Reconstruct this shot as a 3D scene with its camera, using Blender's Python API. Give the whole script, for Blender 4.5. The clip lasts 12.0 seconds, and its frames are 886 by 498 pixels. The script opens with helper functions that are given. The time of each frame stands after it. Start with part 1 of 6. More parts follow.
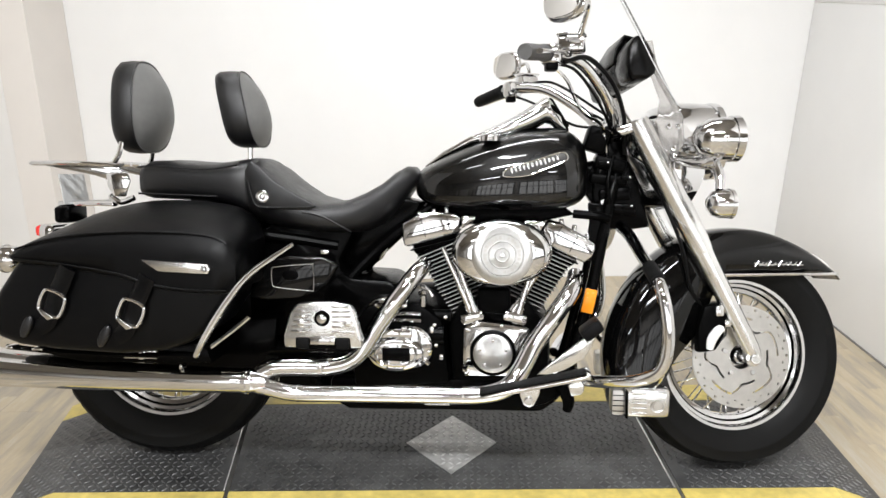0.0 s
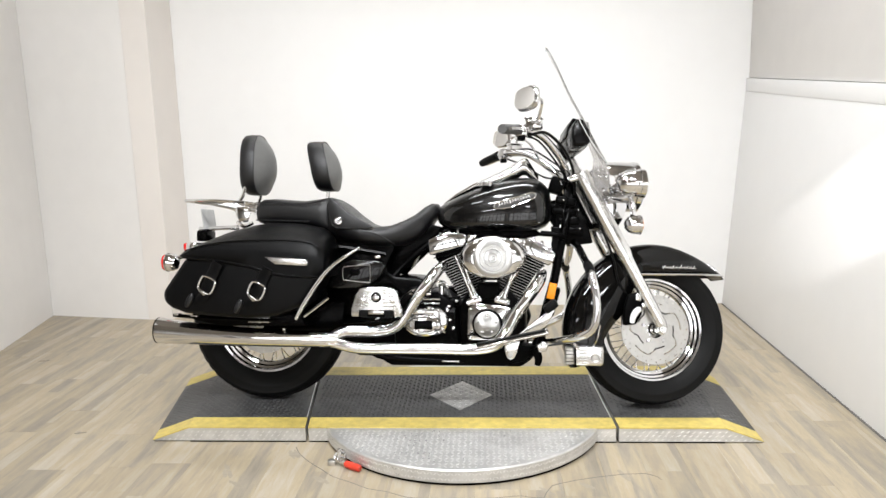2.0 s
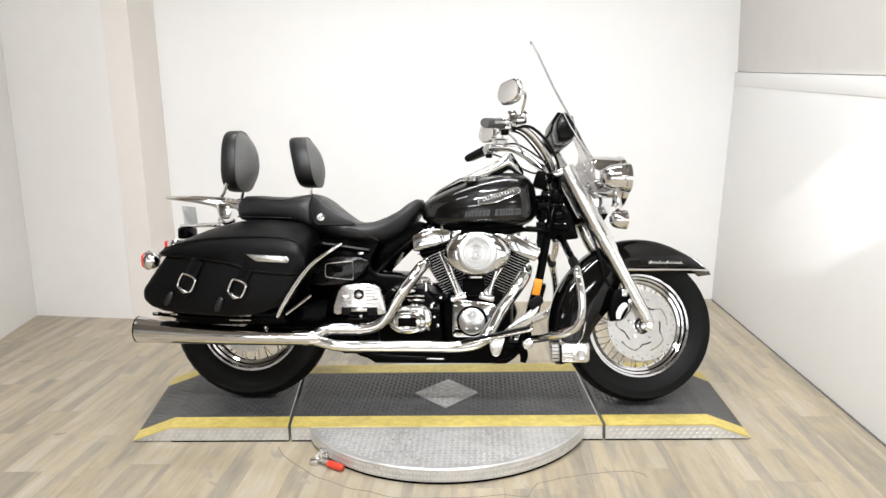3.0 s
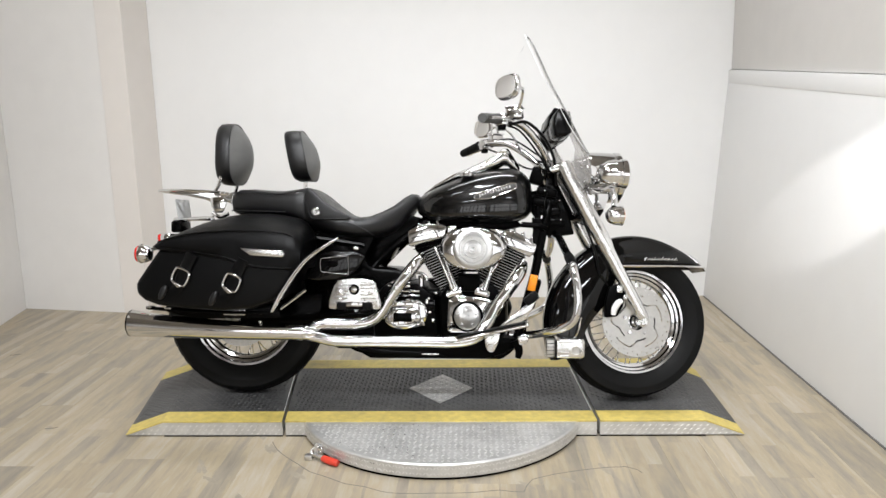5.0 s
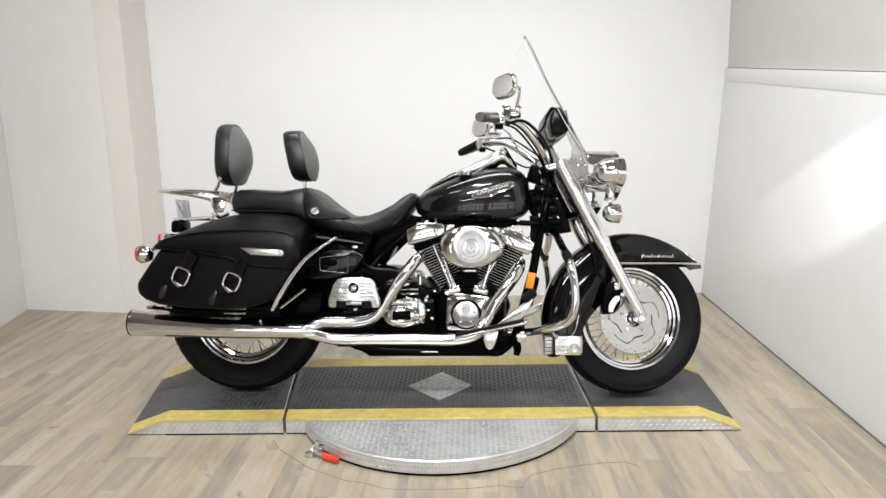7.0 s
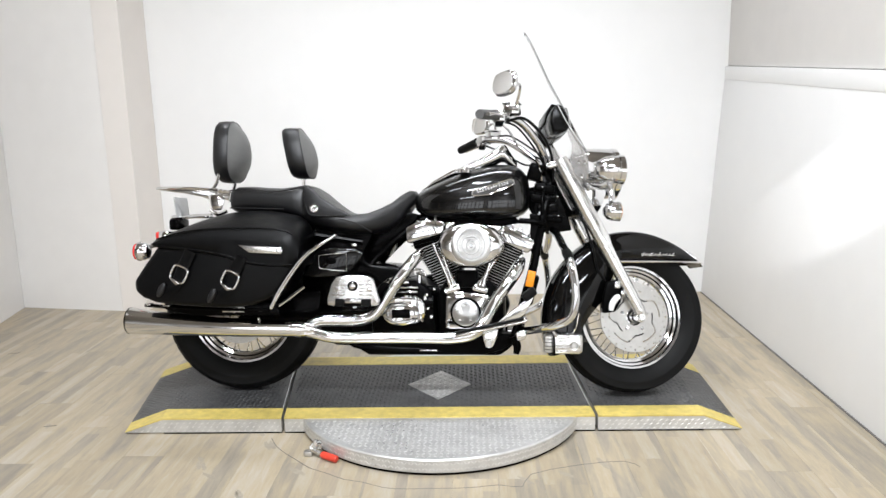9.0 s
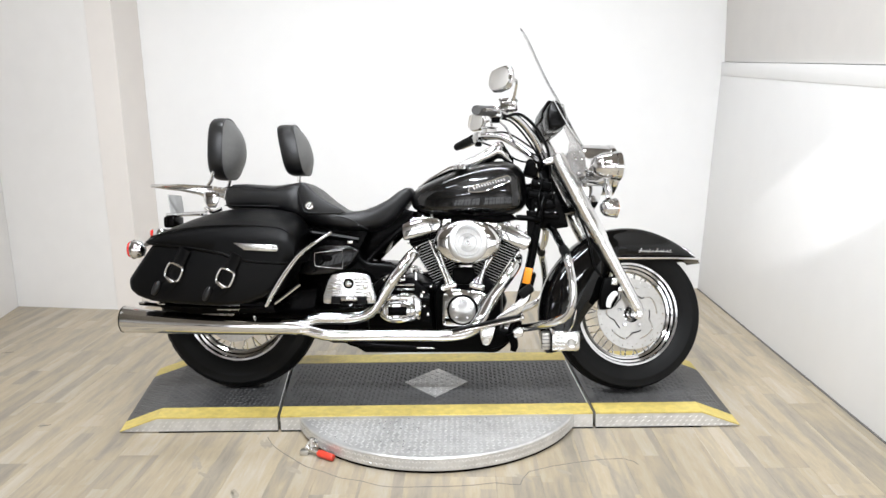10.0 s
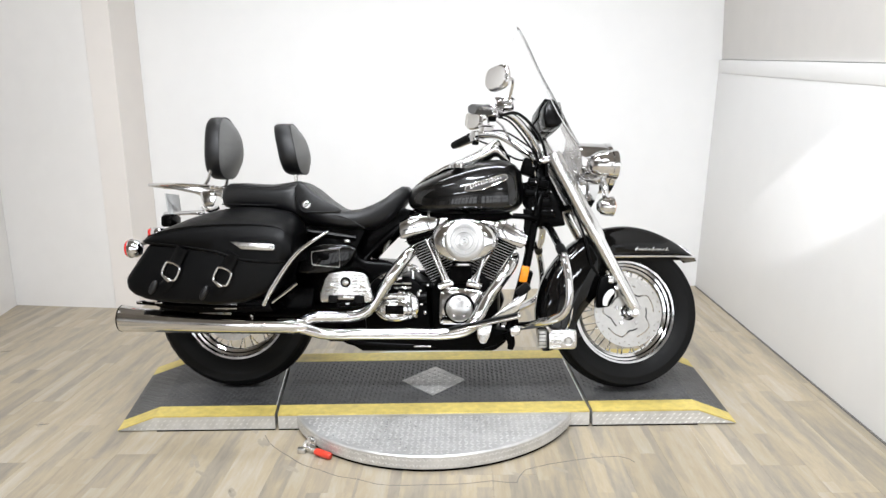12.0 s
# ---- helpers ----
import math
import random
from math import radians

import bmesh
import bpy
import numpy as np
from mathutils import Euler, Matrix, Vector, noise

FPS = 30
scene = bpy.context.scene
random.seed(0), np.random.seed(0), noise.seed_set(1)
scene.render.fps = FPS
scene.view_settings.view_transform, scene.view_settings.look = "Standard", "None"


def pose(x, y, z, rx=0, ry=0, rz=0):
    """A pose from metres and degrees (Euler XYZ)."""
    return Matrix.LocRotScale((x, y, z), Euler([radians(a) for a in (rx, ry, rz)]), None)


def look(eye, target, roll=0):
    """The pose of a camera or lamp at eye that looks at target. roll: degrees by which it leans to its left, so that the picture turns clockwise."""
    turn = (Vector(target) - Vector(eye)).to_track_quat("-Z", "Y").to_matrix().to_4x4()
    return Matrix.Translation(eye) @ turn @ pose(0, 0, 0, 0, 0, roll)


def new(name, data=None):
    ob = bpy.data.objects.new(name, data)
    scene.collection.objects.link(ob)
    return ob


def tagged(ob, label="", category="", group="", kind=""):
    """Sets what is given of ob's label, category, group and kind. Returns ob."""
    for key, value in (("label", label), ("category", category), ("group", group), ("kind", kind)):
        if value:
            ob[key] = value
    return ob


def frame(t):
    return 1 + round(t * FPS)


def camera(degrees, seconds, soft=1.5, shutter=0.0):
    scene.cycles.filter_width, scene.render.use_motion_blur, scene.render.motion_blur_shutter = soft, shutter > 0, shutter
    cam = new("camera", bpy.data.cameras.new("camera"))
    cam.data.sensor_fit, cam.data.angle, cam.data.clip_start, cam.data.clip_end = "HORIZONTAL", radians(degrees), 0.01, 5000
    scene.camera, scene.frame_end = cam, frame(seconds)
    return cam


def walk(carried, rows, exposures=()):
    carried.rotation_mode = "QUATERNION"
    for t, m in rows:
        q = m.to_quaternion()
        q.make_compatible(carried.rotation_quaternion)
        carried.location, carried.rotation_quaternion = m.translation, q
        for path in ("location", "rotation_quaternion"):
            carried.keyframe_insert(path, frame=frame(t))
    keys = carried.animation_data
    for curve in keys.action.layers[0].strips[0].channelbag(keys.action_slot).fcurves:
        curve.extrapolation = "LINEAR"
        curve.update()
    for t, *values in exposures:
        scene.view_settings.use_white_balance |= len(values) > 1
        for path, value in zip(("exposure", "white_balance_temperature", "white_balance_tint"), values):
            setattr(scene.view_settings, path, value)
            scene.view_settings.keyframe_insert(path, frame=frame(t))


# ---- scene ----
cam = camera(61.6, 12.0)
PATH = [
    (0, (0.039, -2.013, 1.244), (-0.0119, -0.0908, 0.6938), -1.29),
    (0.5, (0.123, -2.402, 1.276), (-0.0402, -0.4566, 0.8413), -0.47),
    (1, (0.113, -2.733, 1.267), (-0.0232, -0.7775, 0.8701), -1.44),
    (1.5, (0.101, -3, 1.264), (0.0044, -1.0337, 0.9112), -2),
    (2, (0.125, -3.078, 1.266), (0.0033, -1.1139, 0.9091), -1.37),
    (2.5, (0.168, -3.068, 1.255), (0.0608, -1.1032, 0.8969), -0.9),
    (2.7, (0.163, -3.05, 1.248), (0.0549, -1.0861, 0.8852), -1.1),
    (4.3, (0.181, -3.028, 1.271), (0.095, -1.062, 0.911), -3.2),
    (4.5, (0.13, -3.036, 1.268), (0.0596, -1.0700, 0.9076), -1.68),
    (5, (0.14, -3.034, 1.25), (0.061, -1.071, 0.874), -1.1),
    (5.5, (0.15, -3.037, 1.243), (0.072, -1.073, 0.874), -1.6),
    (6, (0.148, -3.038, 1.249), (0.072, -1.076, 0.871), -1.1),
    (6.5, (0.139, -3.055, 1.245), (0.06, -1.091, 0.879), -1.1),
    (7, (0.144, -3.056, 1.249), (0.067, -1.093, 0.872), -1.4),
    (9, (0.139, -3.042, 1.243), (0.066, -1.08, 0.863), -1.3),
    (9.5, (0.143, -3.034, 1.238), (0.078, -1.072, 0.857), -1.3),
    (10, (0.136, -3.028, 1.237), (0.074, -1.066, 0.851), -1.4),
    (10.5, (0.129, -3.021, 1.237), (0.078, -1.061, 0.842), -1.3),
    (11, (0.138, -3.021, 1.241), (0.075, -1.062, 0.843), -1.2),
    (11.5, (0.144, -3.024, 1.237), (0.083, -1.064, 0.844), -1.4),
    (12, (0.147, -3.031, 1.244), (0.086, -1.071, 0.85), -1.5),
]

EXPOSURES = [(0.0, -1.04, 6500, 10), (2.7, -1.0, 6500, 10), (4.3, -1.28, 6470, 10), (7.2, -1.22, 6380, 10), (8.8, -1.06, 6270, 10), (9.5, -1.0, 6270, 10), (12.0, -1.04, 6270, 10)]
walk(cam, [(t, look(eye, target, roll)) for t, eye, target, roll in PATH], EXPOSURES)

# ---- world and lights ----
world = bpy.data.worlds.new("room_air")
world.use_nodes = True
world.node_tree.nodes["Background"].inputs[0].default_value = (1.0, 0.97, 0.93, 1)
world.node_tree.nodes["Background"].inputs[1].default_value = 0.05
scene.world = world


def area(name, at, aim, sx, sy, watts, colour=(1.0, 0.95, 0.88)):
    d = bpy.data.lights.new(name, "AREA")
    d.shape, d.size, d.size_y, d.energy, d.color = "RECTANGLE", sx, sy, watts, colour
    ob = new(name, d)
    ob.matrix_world = look(at, aim)
    return ob


# ---- materials ----
def material(name, colour, rough=0.5, metal=0.0, vary=0.15, scale=30.0, bump=0.0, bump_scale=200.0, coat=0.0, second=None, spec=0.5):
    """A surface with large stains, fine grain, uneven gloss and relief."""
    m = bpy.data.materials.new(name)
    m.use_nodes = True
    nt = m.node_tree
    n, l = nt.nodes, nt.links
    b = n["Principled BSDF"]
    b.inputs["Metallic"].default_value = metal
    b.inputs["Coat Weight"].default_value = coat
    b.inputs["Coat Roughness"].default_value = 0.03
    b.inputs["Specular IOR Level"].default_value = spec
    tc = n.new("ShaderNodeTexCoord")
    big = n.new("ShaderNodeTexNoise")
    big.inputs["Scale"].default_value = scale * 0.1
    big.inputs["Detail"].default_value = 4
    fine = n.new("ShaderNodeTexNoise")
    fine.inputs["Scale"].default_value = scale
    fine.inputs["Detail"].default_value = 6
    l.new(tc.outputs["Object"], big.inputs["Vector"])
    l.new(tc.outputs["Object"], fine.inputs["Vector"])
    add = n.new("ShaderNodeMath")
    add.operation = "ADD"
    l.new(big.outputs["Fac"], add.inputs[0])
    l.new(fine.outputs["Fac"], add.inputs[1])
    ramp = n.new("ShaderNodeMapRange")
    ramp.inputs["From Min"].default_value = 0.6
    ramp.inputs["From Max"].default_value = 1.4
    l.new(add.outputs[0], ramp.inputs["Value"])
    mix = n.new("ShaderNodeMix")
    mix.data_type = "RGBA"
    lo = [c * (1 - vary) for c in colour]
    hi = [min(1, c * (1 + vary)) for c in (second or colour)]
    mix.inputs[6].default_value = (*lo, 1)
    mix.inputs[7].default_value = (*hi, 1)
    l.new(ramp.outputs[0], mix.inputs[0])
    l.new(mix.outputs[2], b.inputs["Base Color"])
    rr = n.new("ShaderNodeMapRange")
    rr.inputs["To Min"].default_value = rough * 0.8
    rr.inputs["To Max"].default_value = min(1, rough * 1.25)
    l.new(ramp.outputs[0], rr.inputs["Value"])
    l.new(rr.outputs[0], b.inputs["Roughness"])
    if bump:
        t = n.new("ShaderNodeTexNoise")
        t.inputs["Scale"].default_value = bump_scale
        t.inputs["Detail"].default_value = 3
        l.new(tc.outputs["Object"], t.inputs["Vector"])
        k = n.new("ShaderNodeBump")
        k.inputs["Strength"].default_value = bump
        k.inputs["Distance"].default_value = 0.002
        l.new(t.outputs["Fac"], k.inputs["Height"])
        l.new(k.outputs[0], b.inputs["Normal"])
    return m


MIRROR = material("mirror_silver", (0.92, 0.92, 0.92), 0.01, 1.0, 0.01, 20)
CHROME = material("chrome", (0.72, 0.72, 0.725), 0.06, 1.0, 0.03, 20)
SATIN = material("satin_aluminium", (0.78, 0.78, 0.775), 0.22, 1.0, 0.06, 60)
STEEL = material("disc_steel", (0.58, 0.57, 0.55), 0.34, 1.0, 0.1, 60)
PAINT = material("black_gloss_paint", (0.002, 0.002, 0.002), 0.05, 0.0, 0.2, 20, spec=0.34)
TANK_PAINT = material("black_flake_lacquer", (0.009, 0.009, 0.009), 0.30, 0.9, 0.2, 20, coat=1.0)
ENGINE_BLACK = material("black_engine_enamel", (0.001, 0.001, 0.001), 0.34, 0.0, 0.3, 60, 0.2, 400, spec=0.035)
FRAME_BLACK = material("black_frame_enamel", (0.001, 0.001, 0.001), 0.2, 0.0, 0.2, 40, spec=0.05)
LEATHER = material("black_leather", (0.003, 0.003, 0.0035), 0.36, 0.0, 0.25, 45, 0.4, 420, spec=0.5)
# Black pad front with the light it catches mixed into its colour.
PAD_FACE_LIT = material("black_pad_lightened", (0.13, 0.13, 0.126), 0.45, 0.0, 0.15, 45, 0.35, 420, spec=0.5)
BAG_LEATHER = material("black_bag_leather", (0.0012, 0.0012, 0.0014), 0.34, 0.0, 0.3, 25, 0.3, 500, spec=0.15)
RUBBER = material("tyre_rubber", (0.004, 0.004, 0.004), 0.5, 0.0, 0.25, 50, 0.15, 300, spec=0.13)
GRIP_RUBBER = material("grip_rubber", (0.003, 0.003, 0.003), 0.6, 0.0, 0.2, 60, 0.3, 300, spec=0.12)
GREY_GRIP = material("grey_grip_rubber", (0.075, 0.074, 0.073), 0.5, 0.0, 0.2, 60, 0.3, 300, spec=0.4)
CABLE = material("cable_sheath", (0.002, 0.002, 0.002), 0.4, 0.0, 0.2, 60, spec=0.12)
BADGE = material("worn_badge_metal", (0.085, 0.084, 0.082), 0.4, 0.6, 0.3, 60)
AMBER = material("amber_reflector", (0.9, 0.3, 0.01), 0.25, 0.0, 0.1, 60)
RED = material("red_lens", (0.65, 0.02, 0.015), 0.15, 0.0, 0.1, 60, coat=0.5)
RED_GRIP = material("red_plastic", (0.62, 0.05, 0.025), 0.4, 0.0, 0.15, 60)
PLATE = material("pale_plate", (0.52, 0.52, 0.51), 0.4, 0.0, 0.1, 30)
WALL = material("white_wall_paint", (0.82, 0.815, 0.805), 0.75, 0.0, 0.02, 8, 0.08, 120)
WALL_LEFT = material("warm_white_wall_paint", (0.79, 0.775, 0.755), 0.75, 0.0, 0.03, 8, 0.08, 120)
WALL_UPPER = material("grey_upper_wall", (0.735, 0.715, 0.69), 0.8, 0.0, 0.04, 8, 0.08, 120)
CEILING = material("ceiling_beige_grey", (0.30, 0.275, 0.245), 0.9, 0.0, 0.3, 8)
BEIGE = material("beige_wall_paint", (0.74, 0.70, 0.66), 0.75, 0.0, 0.03, 8, 0.08, 120)
TRIM = material("white_trim_paint", (0.84, 0.835, 0.825), 0.5, 0.0, 0.02, 10)
SHOWROOM = material("showroom_wall", (0.50, 0.48, 0.455), 0.8, 0.0, 0.3, 6)
BLACK_MAT = material("worn_black_deck", (0.022, 0.022, 0.023), 0.40, 0.2, 0.45, 18, 0.3, 150, second=(0.075, 0.075, 0.074))
TREAD_BLACK = material("worn_black_tread", (0.05, 0.05, 0.05), 0.34, 0.3, 0.5, 25, second=(0.11, 0.11, 0.11))
YELLOW = material("yellow_safety_paint", (0.56, 0.445, 0.125), 0.5, 0.0, 0.32, 40, 0.2, 120)
ALU = material("diamond_plate_aluminium", (0.60, 0.595, 0.58), 0.38, 0.6, 0.22, 22, 0.2, 150)
ALU_BAR = material("diamond_plate_bars", (0.74, 0.735, 0.72), 0.30, 0.6, 0.12, 40)
DARK = material("dark_matt", (0.05, 0.048, 0.045), 0.7, 0.0, 0.3, 10)
SEAM = material("floor_joint_grey", (0.155, 0.148, 0.138), 0.8, 0.0, 0.3, 40)
STAIN = material("grey_floor_scuff", (0.34, 0.302, 0.24), 0.6, 0.0, 0.2, 60)
SUBFLOOR = material("plank_underlay", (0.14, 0.11, 0.08), 0.9, 0.0, 0.2, 20)


def turned_metal():
    """Brushed discs: fine turned grooves that spread highlights into bright fans."""
    m = material("turned_aluminium", (0.60, 0.597, 0.59), 0.32, 1.0, 0.08, 150)
    n, l = m.node_tree.nodes, m.node_tree.links
    t = n.new("ShaderNodeTangent")
    t.direction_type, t.axis = "RADIAL", "Y"
    n["Principled BSDF"].inputs["Anisotropic"].default_value = 0.85
    l.new(t.outputs[0], n["Principled BSDF"].inputs["Tangent"])
    return m


TURNED = turned_metal()


def glass_material(name, colour, rough=0.02, alpha_like=1.0):
    m = bpy.data.materials.new(name)
    m.use_nodes = True
    b = m.node_tree.nodes["Principled BSDF"]
    b.inputs["Base Color"].default_value = (*colour, 1)
    b.inputs["Roughness"].default_value = rough
    b.inputs["Transmission Weight"].default_value = alpha_like
    b.inputs["IOR"].default_value = 1.2
    return m


def thin_clear(name):
    """A thin clear sheet: see-through, with a mirror gloss that grows at a glancing view."""
    m = bpy.data.materials.new(name)
    m.use_nodes = True
    n, l = m.node_tree.nodes, m.node_tree.links
    n.remove(n["Principled BSDF"])
    see, gloss, mix, fr = n.new("ShaderNodeBsdfTransparent"), n.new("ShaderNodeBsdfGlossy"), n.new("ShaderNodeMixShader"), n.new("ShaderNodeFresnel")
    see.inputs["Color"].default_value = (0.985, 0.987, 0.987, 1)
    gloss.inputs["Roughness"].default_value = 0.03
    fr.inputs["IOR"].default_value = 1.025
    l.new(fr.outputs[0], mix.inputs[0])
    l.new(see.outputs[0], mix.inputs[1])
    l.new(gloss.outputs[0], mix.inputs[2])
    l.new(mix.outputs[0], n["Material Output"].inputs["Surface"])
    return m


GLASS = thin_clear("clear_acrylic")
EDGE = material("acrylic_edge", (0.66, 0.67, 0.68), 0.25, 0.0, 0.05, 40)
SMOKED = glass_material("hazy_acrylic", (0.60, 0.585, 0.57), 0.2, 0.75)


def plank_material(name, joined):
    m = bpy.data.materials.new(name)
    m.use_nodes = True
    n, l = m.node_tree.nodes, m.node_tree.links
    b = n["Principled BSDF"]
    tc, info = n.new("ShaderNodeTexCoord"), n.new("ShaderNodeNewGeometry" if joined else "ShaderNodeObjectInfo")
    chance = info.outputs["Random Per Island" if joined else "Random"]
    mp = n.new("ShaderNodeMapping")
    mp.inputs["Scale"].default_value = (24, 3.6, 1)
    off = n.new("ShaderNodeVectorMath")
    off.operation = "ADD"
    scl = n.new("ShaderNodeVectorMath")
    scl.operation = "SCALE"
    scl.inputs["Scale"].default_value = 37.0
    comb = n.new("ShaderNodeCombineXYZ")
    for i in range(3):
        l.new(chance, comb.inputs[i])
    l.new(comb.outputs[0], scl.inputs[0])
    l.new(tc.outputs["Object"], off.inputs[0])
    l.new(scl.outputs[0], off.inputs[1])
    l.new(off.outputs[0], mp.inputs["Vector"])
    grain = n.new("ShaderNodeTexNoise")
    grain.inputs["Scale"].default_value = 1.4
    grain.inputs["Detail"].default_value = 8
    grain.inputs["Roughness"].default_value = 0.72
    grain.inputs["Distortion"].default_value = 0.8
    l.new(mp.outputs[0], grain.inputs["Vector"])
    patch = n.new("ShaderNodeTexNoise")
    patch.inputs["Scale"].default_value = 1.6
    patch.inputs["Detail"].default_value = 6
    patch.inputs["Roughness"].default_value = 0.6
    wide = n.new("ShaderNodeMapping")
    wide.inputs["Scale"].default_value = (13, 1.5, 1)
    l.new(off.outputs[0], wide.inputs["Vector"])
    l.new(wide.outputs[0], patch.inputs["Vector"])
    # printed strips, staggered within each plank
    turn = n.new("ShaderNodeMapping")
    turn.inputs["Rotation"].default_value = (0, 0, radians(90))
    l.new(off.outputs[0], turn.inputs["Vector"])
    bend = n.new("ShaderNodeMix")
    bend.data_type = "VECTOR"
    bend.inputs[0].default_value = 0.02
    l.new(turn.outputs[0], bend.inputs[4])
    l.new(grain.outputs["Color"], bend.inputs[5])
    strip = n.new("ShaderNodeTexBrick")
    strip.inputs["Color1"].default_value = (0, 0, 0, 1)
    strip.inputs["Color2"].default_value = (1, 1, 1, 1)
    strip.inputs["Mortar"].default_value = (0.5, 0.5, 0.5, 1)
    for key, value in (("Scale", 1.0), ("Mortar Size", 0.0), ("Brick Width", 0.74), ("Row Height", 0.0507), ("Bias", 0.0)):
        strip.inputs[key].default_value = value
    strip.offset = 0.37
    l.new(bend.outputs[1], strip.inputs["Vector"])
    tone = n.new("ShaderNodeValToRGB")
    e = tone.color_ramp.elements
    e[0].position, e[0].color = 0.26, (0.196, 0.177, 0.146, 1)
    e[1].position, e[1].color = 0.74, (0.49, 0.45, 0.37, 1)
    for where, colour in ((0.42, (0.295, 0.260, 0.205, 1)), (0.52, (0.385, 0.320, 0.220, 1)), (0.62, (0.415, 0.370, 0.295, 1))):
        e.new(where).color = colour
    total = None
    for source, share in ((grain.outputs["Fac"], 0.36), (patch.outputs["Fac"], 0.47), (strip.outputs["Color"], 0.17)):
        sc = n.new("ShaderNodeMath")
        sc.operation = "MULTIPLY_ADD"
        sc.inputs[1].default_value = share
        sc.inputs[2].default_value = 0.0
        l.new(source, sc.inputs[0])
        if total is not None:
            l.new(total, sc.inputs[2])
        total = sc.outputs[0]
    l.new(total, tone.inputs[0])
    hue = n.new("ShaderNodeHueSaturation")
    val = n.new("ShaderNodeMapRange")
    val.inputs["To Min"].default_value, val.inputs["To Max"].default_value = 0.93, 1.08
    l.new(chance, val.inputs["Value"])
    l.new(val.outputs[0], hue.inputs["Value"])
    l.new(tone.outputs[0], hue.inputs["Color"])
    l.new(hue.outputs[0], b.inputs["Base Color"])
    b.inputs["Roughness"].default_value = 0.42
    k = n.new("ShaderNodeBump")
    k.inputs["Strength"].default_value = 0.15
    k.inputs["Distance"].default_value = 0.001
    l.new(grain.outputs["Fac"], k.inputs["Height"])
    l.new(k.outputs[0], b.inputs["Normal"])
    return m


PLANK = plank_material("washed_oak_vinyl", False)
PLANK_FIELD = plank_material("washed_oak_vinyl_field", True)


# ---- mesh helpers ----
def part(name, bm, mat, parent=None, label="", sharp=35, kind=""):
    """Links a bmesh as one mesh object under a thing or a part."""
    me = bpy.data.meshes.new(name)
    bmesh.ops.recalc_face_normals(bm, faces=bm.faces)
    bm.to_mesh(me)
    bm.free()
    for p in me.polygons:
        p.use_smooth = True
    me.set_sharp_from_angle(angle=radians(sharp))
    me.materials.append(mat)
    ob = new(name, me)
    ob.parent = parent
    return tagged(ob, label=label, kind=kind)


def spline(pts, n=6, closed=False):
    """Points on a smooth curve through pts."""
    p = [Vector(q) for q in pts]
    if len(p) < 3 and not closed:
        return p
    out, m = [], len(p)
    for i in range(m if closed else m - 1):
        a, b, c, d = (p[(i + k) % m] for k in (-1, 0, 1, 2)) if closed else (p[max(i - 1, 0)], p[i], p[i + 1], p[min(i + 2, m - 1)])
        for j in range(n):
            t = j / n
            out.append(0.5 * ((2 * b) + (c - a) * t + (2 * a - 5 * b + 4 * c - d) * t * t + (3 * b - a - 3 * c + d) * t ** 3))
    if not closed:
        out.append(p[-1])
    return out


def loft(rings, bm=None, cap=True, closed=True, around=False):
    bm = bm or bmesh.new()
    vs = [[bm.verts.new(v) for v in r] for r in rings]
    k = len(vs[0])
    for i in range(len(vs) if around else len(vs) - 1):
        a, b = vs[i], vs[(i + 1) % len(vs)]
        for j in range(k if closed else k - 1):
            bm.faces.new((a[j], a[(j + 1) % k], b[(j + 1) % k], b[j]))
    if cap and not around:
        bm.faces.new(vs[0])
        bm.faces.new(vs[-1][::-1])
    return bm


def tube(pts, r, seg=12, bm=None, smooth=6, closed=False, squash=1.0):
    """A round bar along a smooth curve; r may be a list, one for each of pts."""
    radii = r if isinstance(r, (list, tuple)) else [r] * len(pts)
    line = spline(pts, smooth, closed) if smooth else [Vector(p) for p in pts]
    rr = spline([(q, 0, 0) for q in radii], smooth, closed) if smooth else [Vector((q, 0, 0)) for q in radii]
    rings, side = [], None
    n = len(line)
    for i, c in enumerate(line):
        d = (line[(i + 1) % n] - line[i - 1]) if closed else (line[min(i + 1, n - 1)] - line[max(i - 1, 0)])
        d.normalize()
        if side is None:
            side = d.cross(Vector((0, 0, 1)) if abs(d.z) < 0.9 else Vector((1, 0, 0)))
        side = (side - d * side.dot(d)).normalized()
        up = d.cross(side)
        q = rr[min(i, len(rr) - 1)].x
        rings.append([c + q * (math.cos(2 * math.pi * k / seg) * side + squash * math.sin(2 * math.pi * k / seg) * up) for k in range(seg)])
    return loft(rings, bm, cap=not closed, around=closed)


def lathe(profile, at=(0, 0, 0), axis="y", seg=48, bm=None, sx=1.0, sz=1.0, close=False):
    """Turns a profile of (radius, place along the axis) round an axis; sx, sz make it oval."""
    rings = []
    for i in range(seg):
        a = 2 * math.pi * i / seg
        ring = []
        for r, h in profile:
            u, v = r * math.cos(a) * sx, r * math.sin(a) * sz
            q = {"y": (u, h, v), "x": (h, u, v), "z": (u, v, h)}[axis]
            ring.append(Vector(at) + Vector(q))
        rings.append(ring)
    bm = loft(rings, bm, closed=close, around=True)
    bmesh.ops.remove_doubles(bm, verts=bm.verts, dist=1e-5)
    return bm


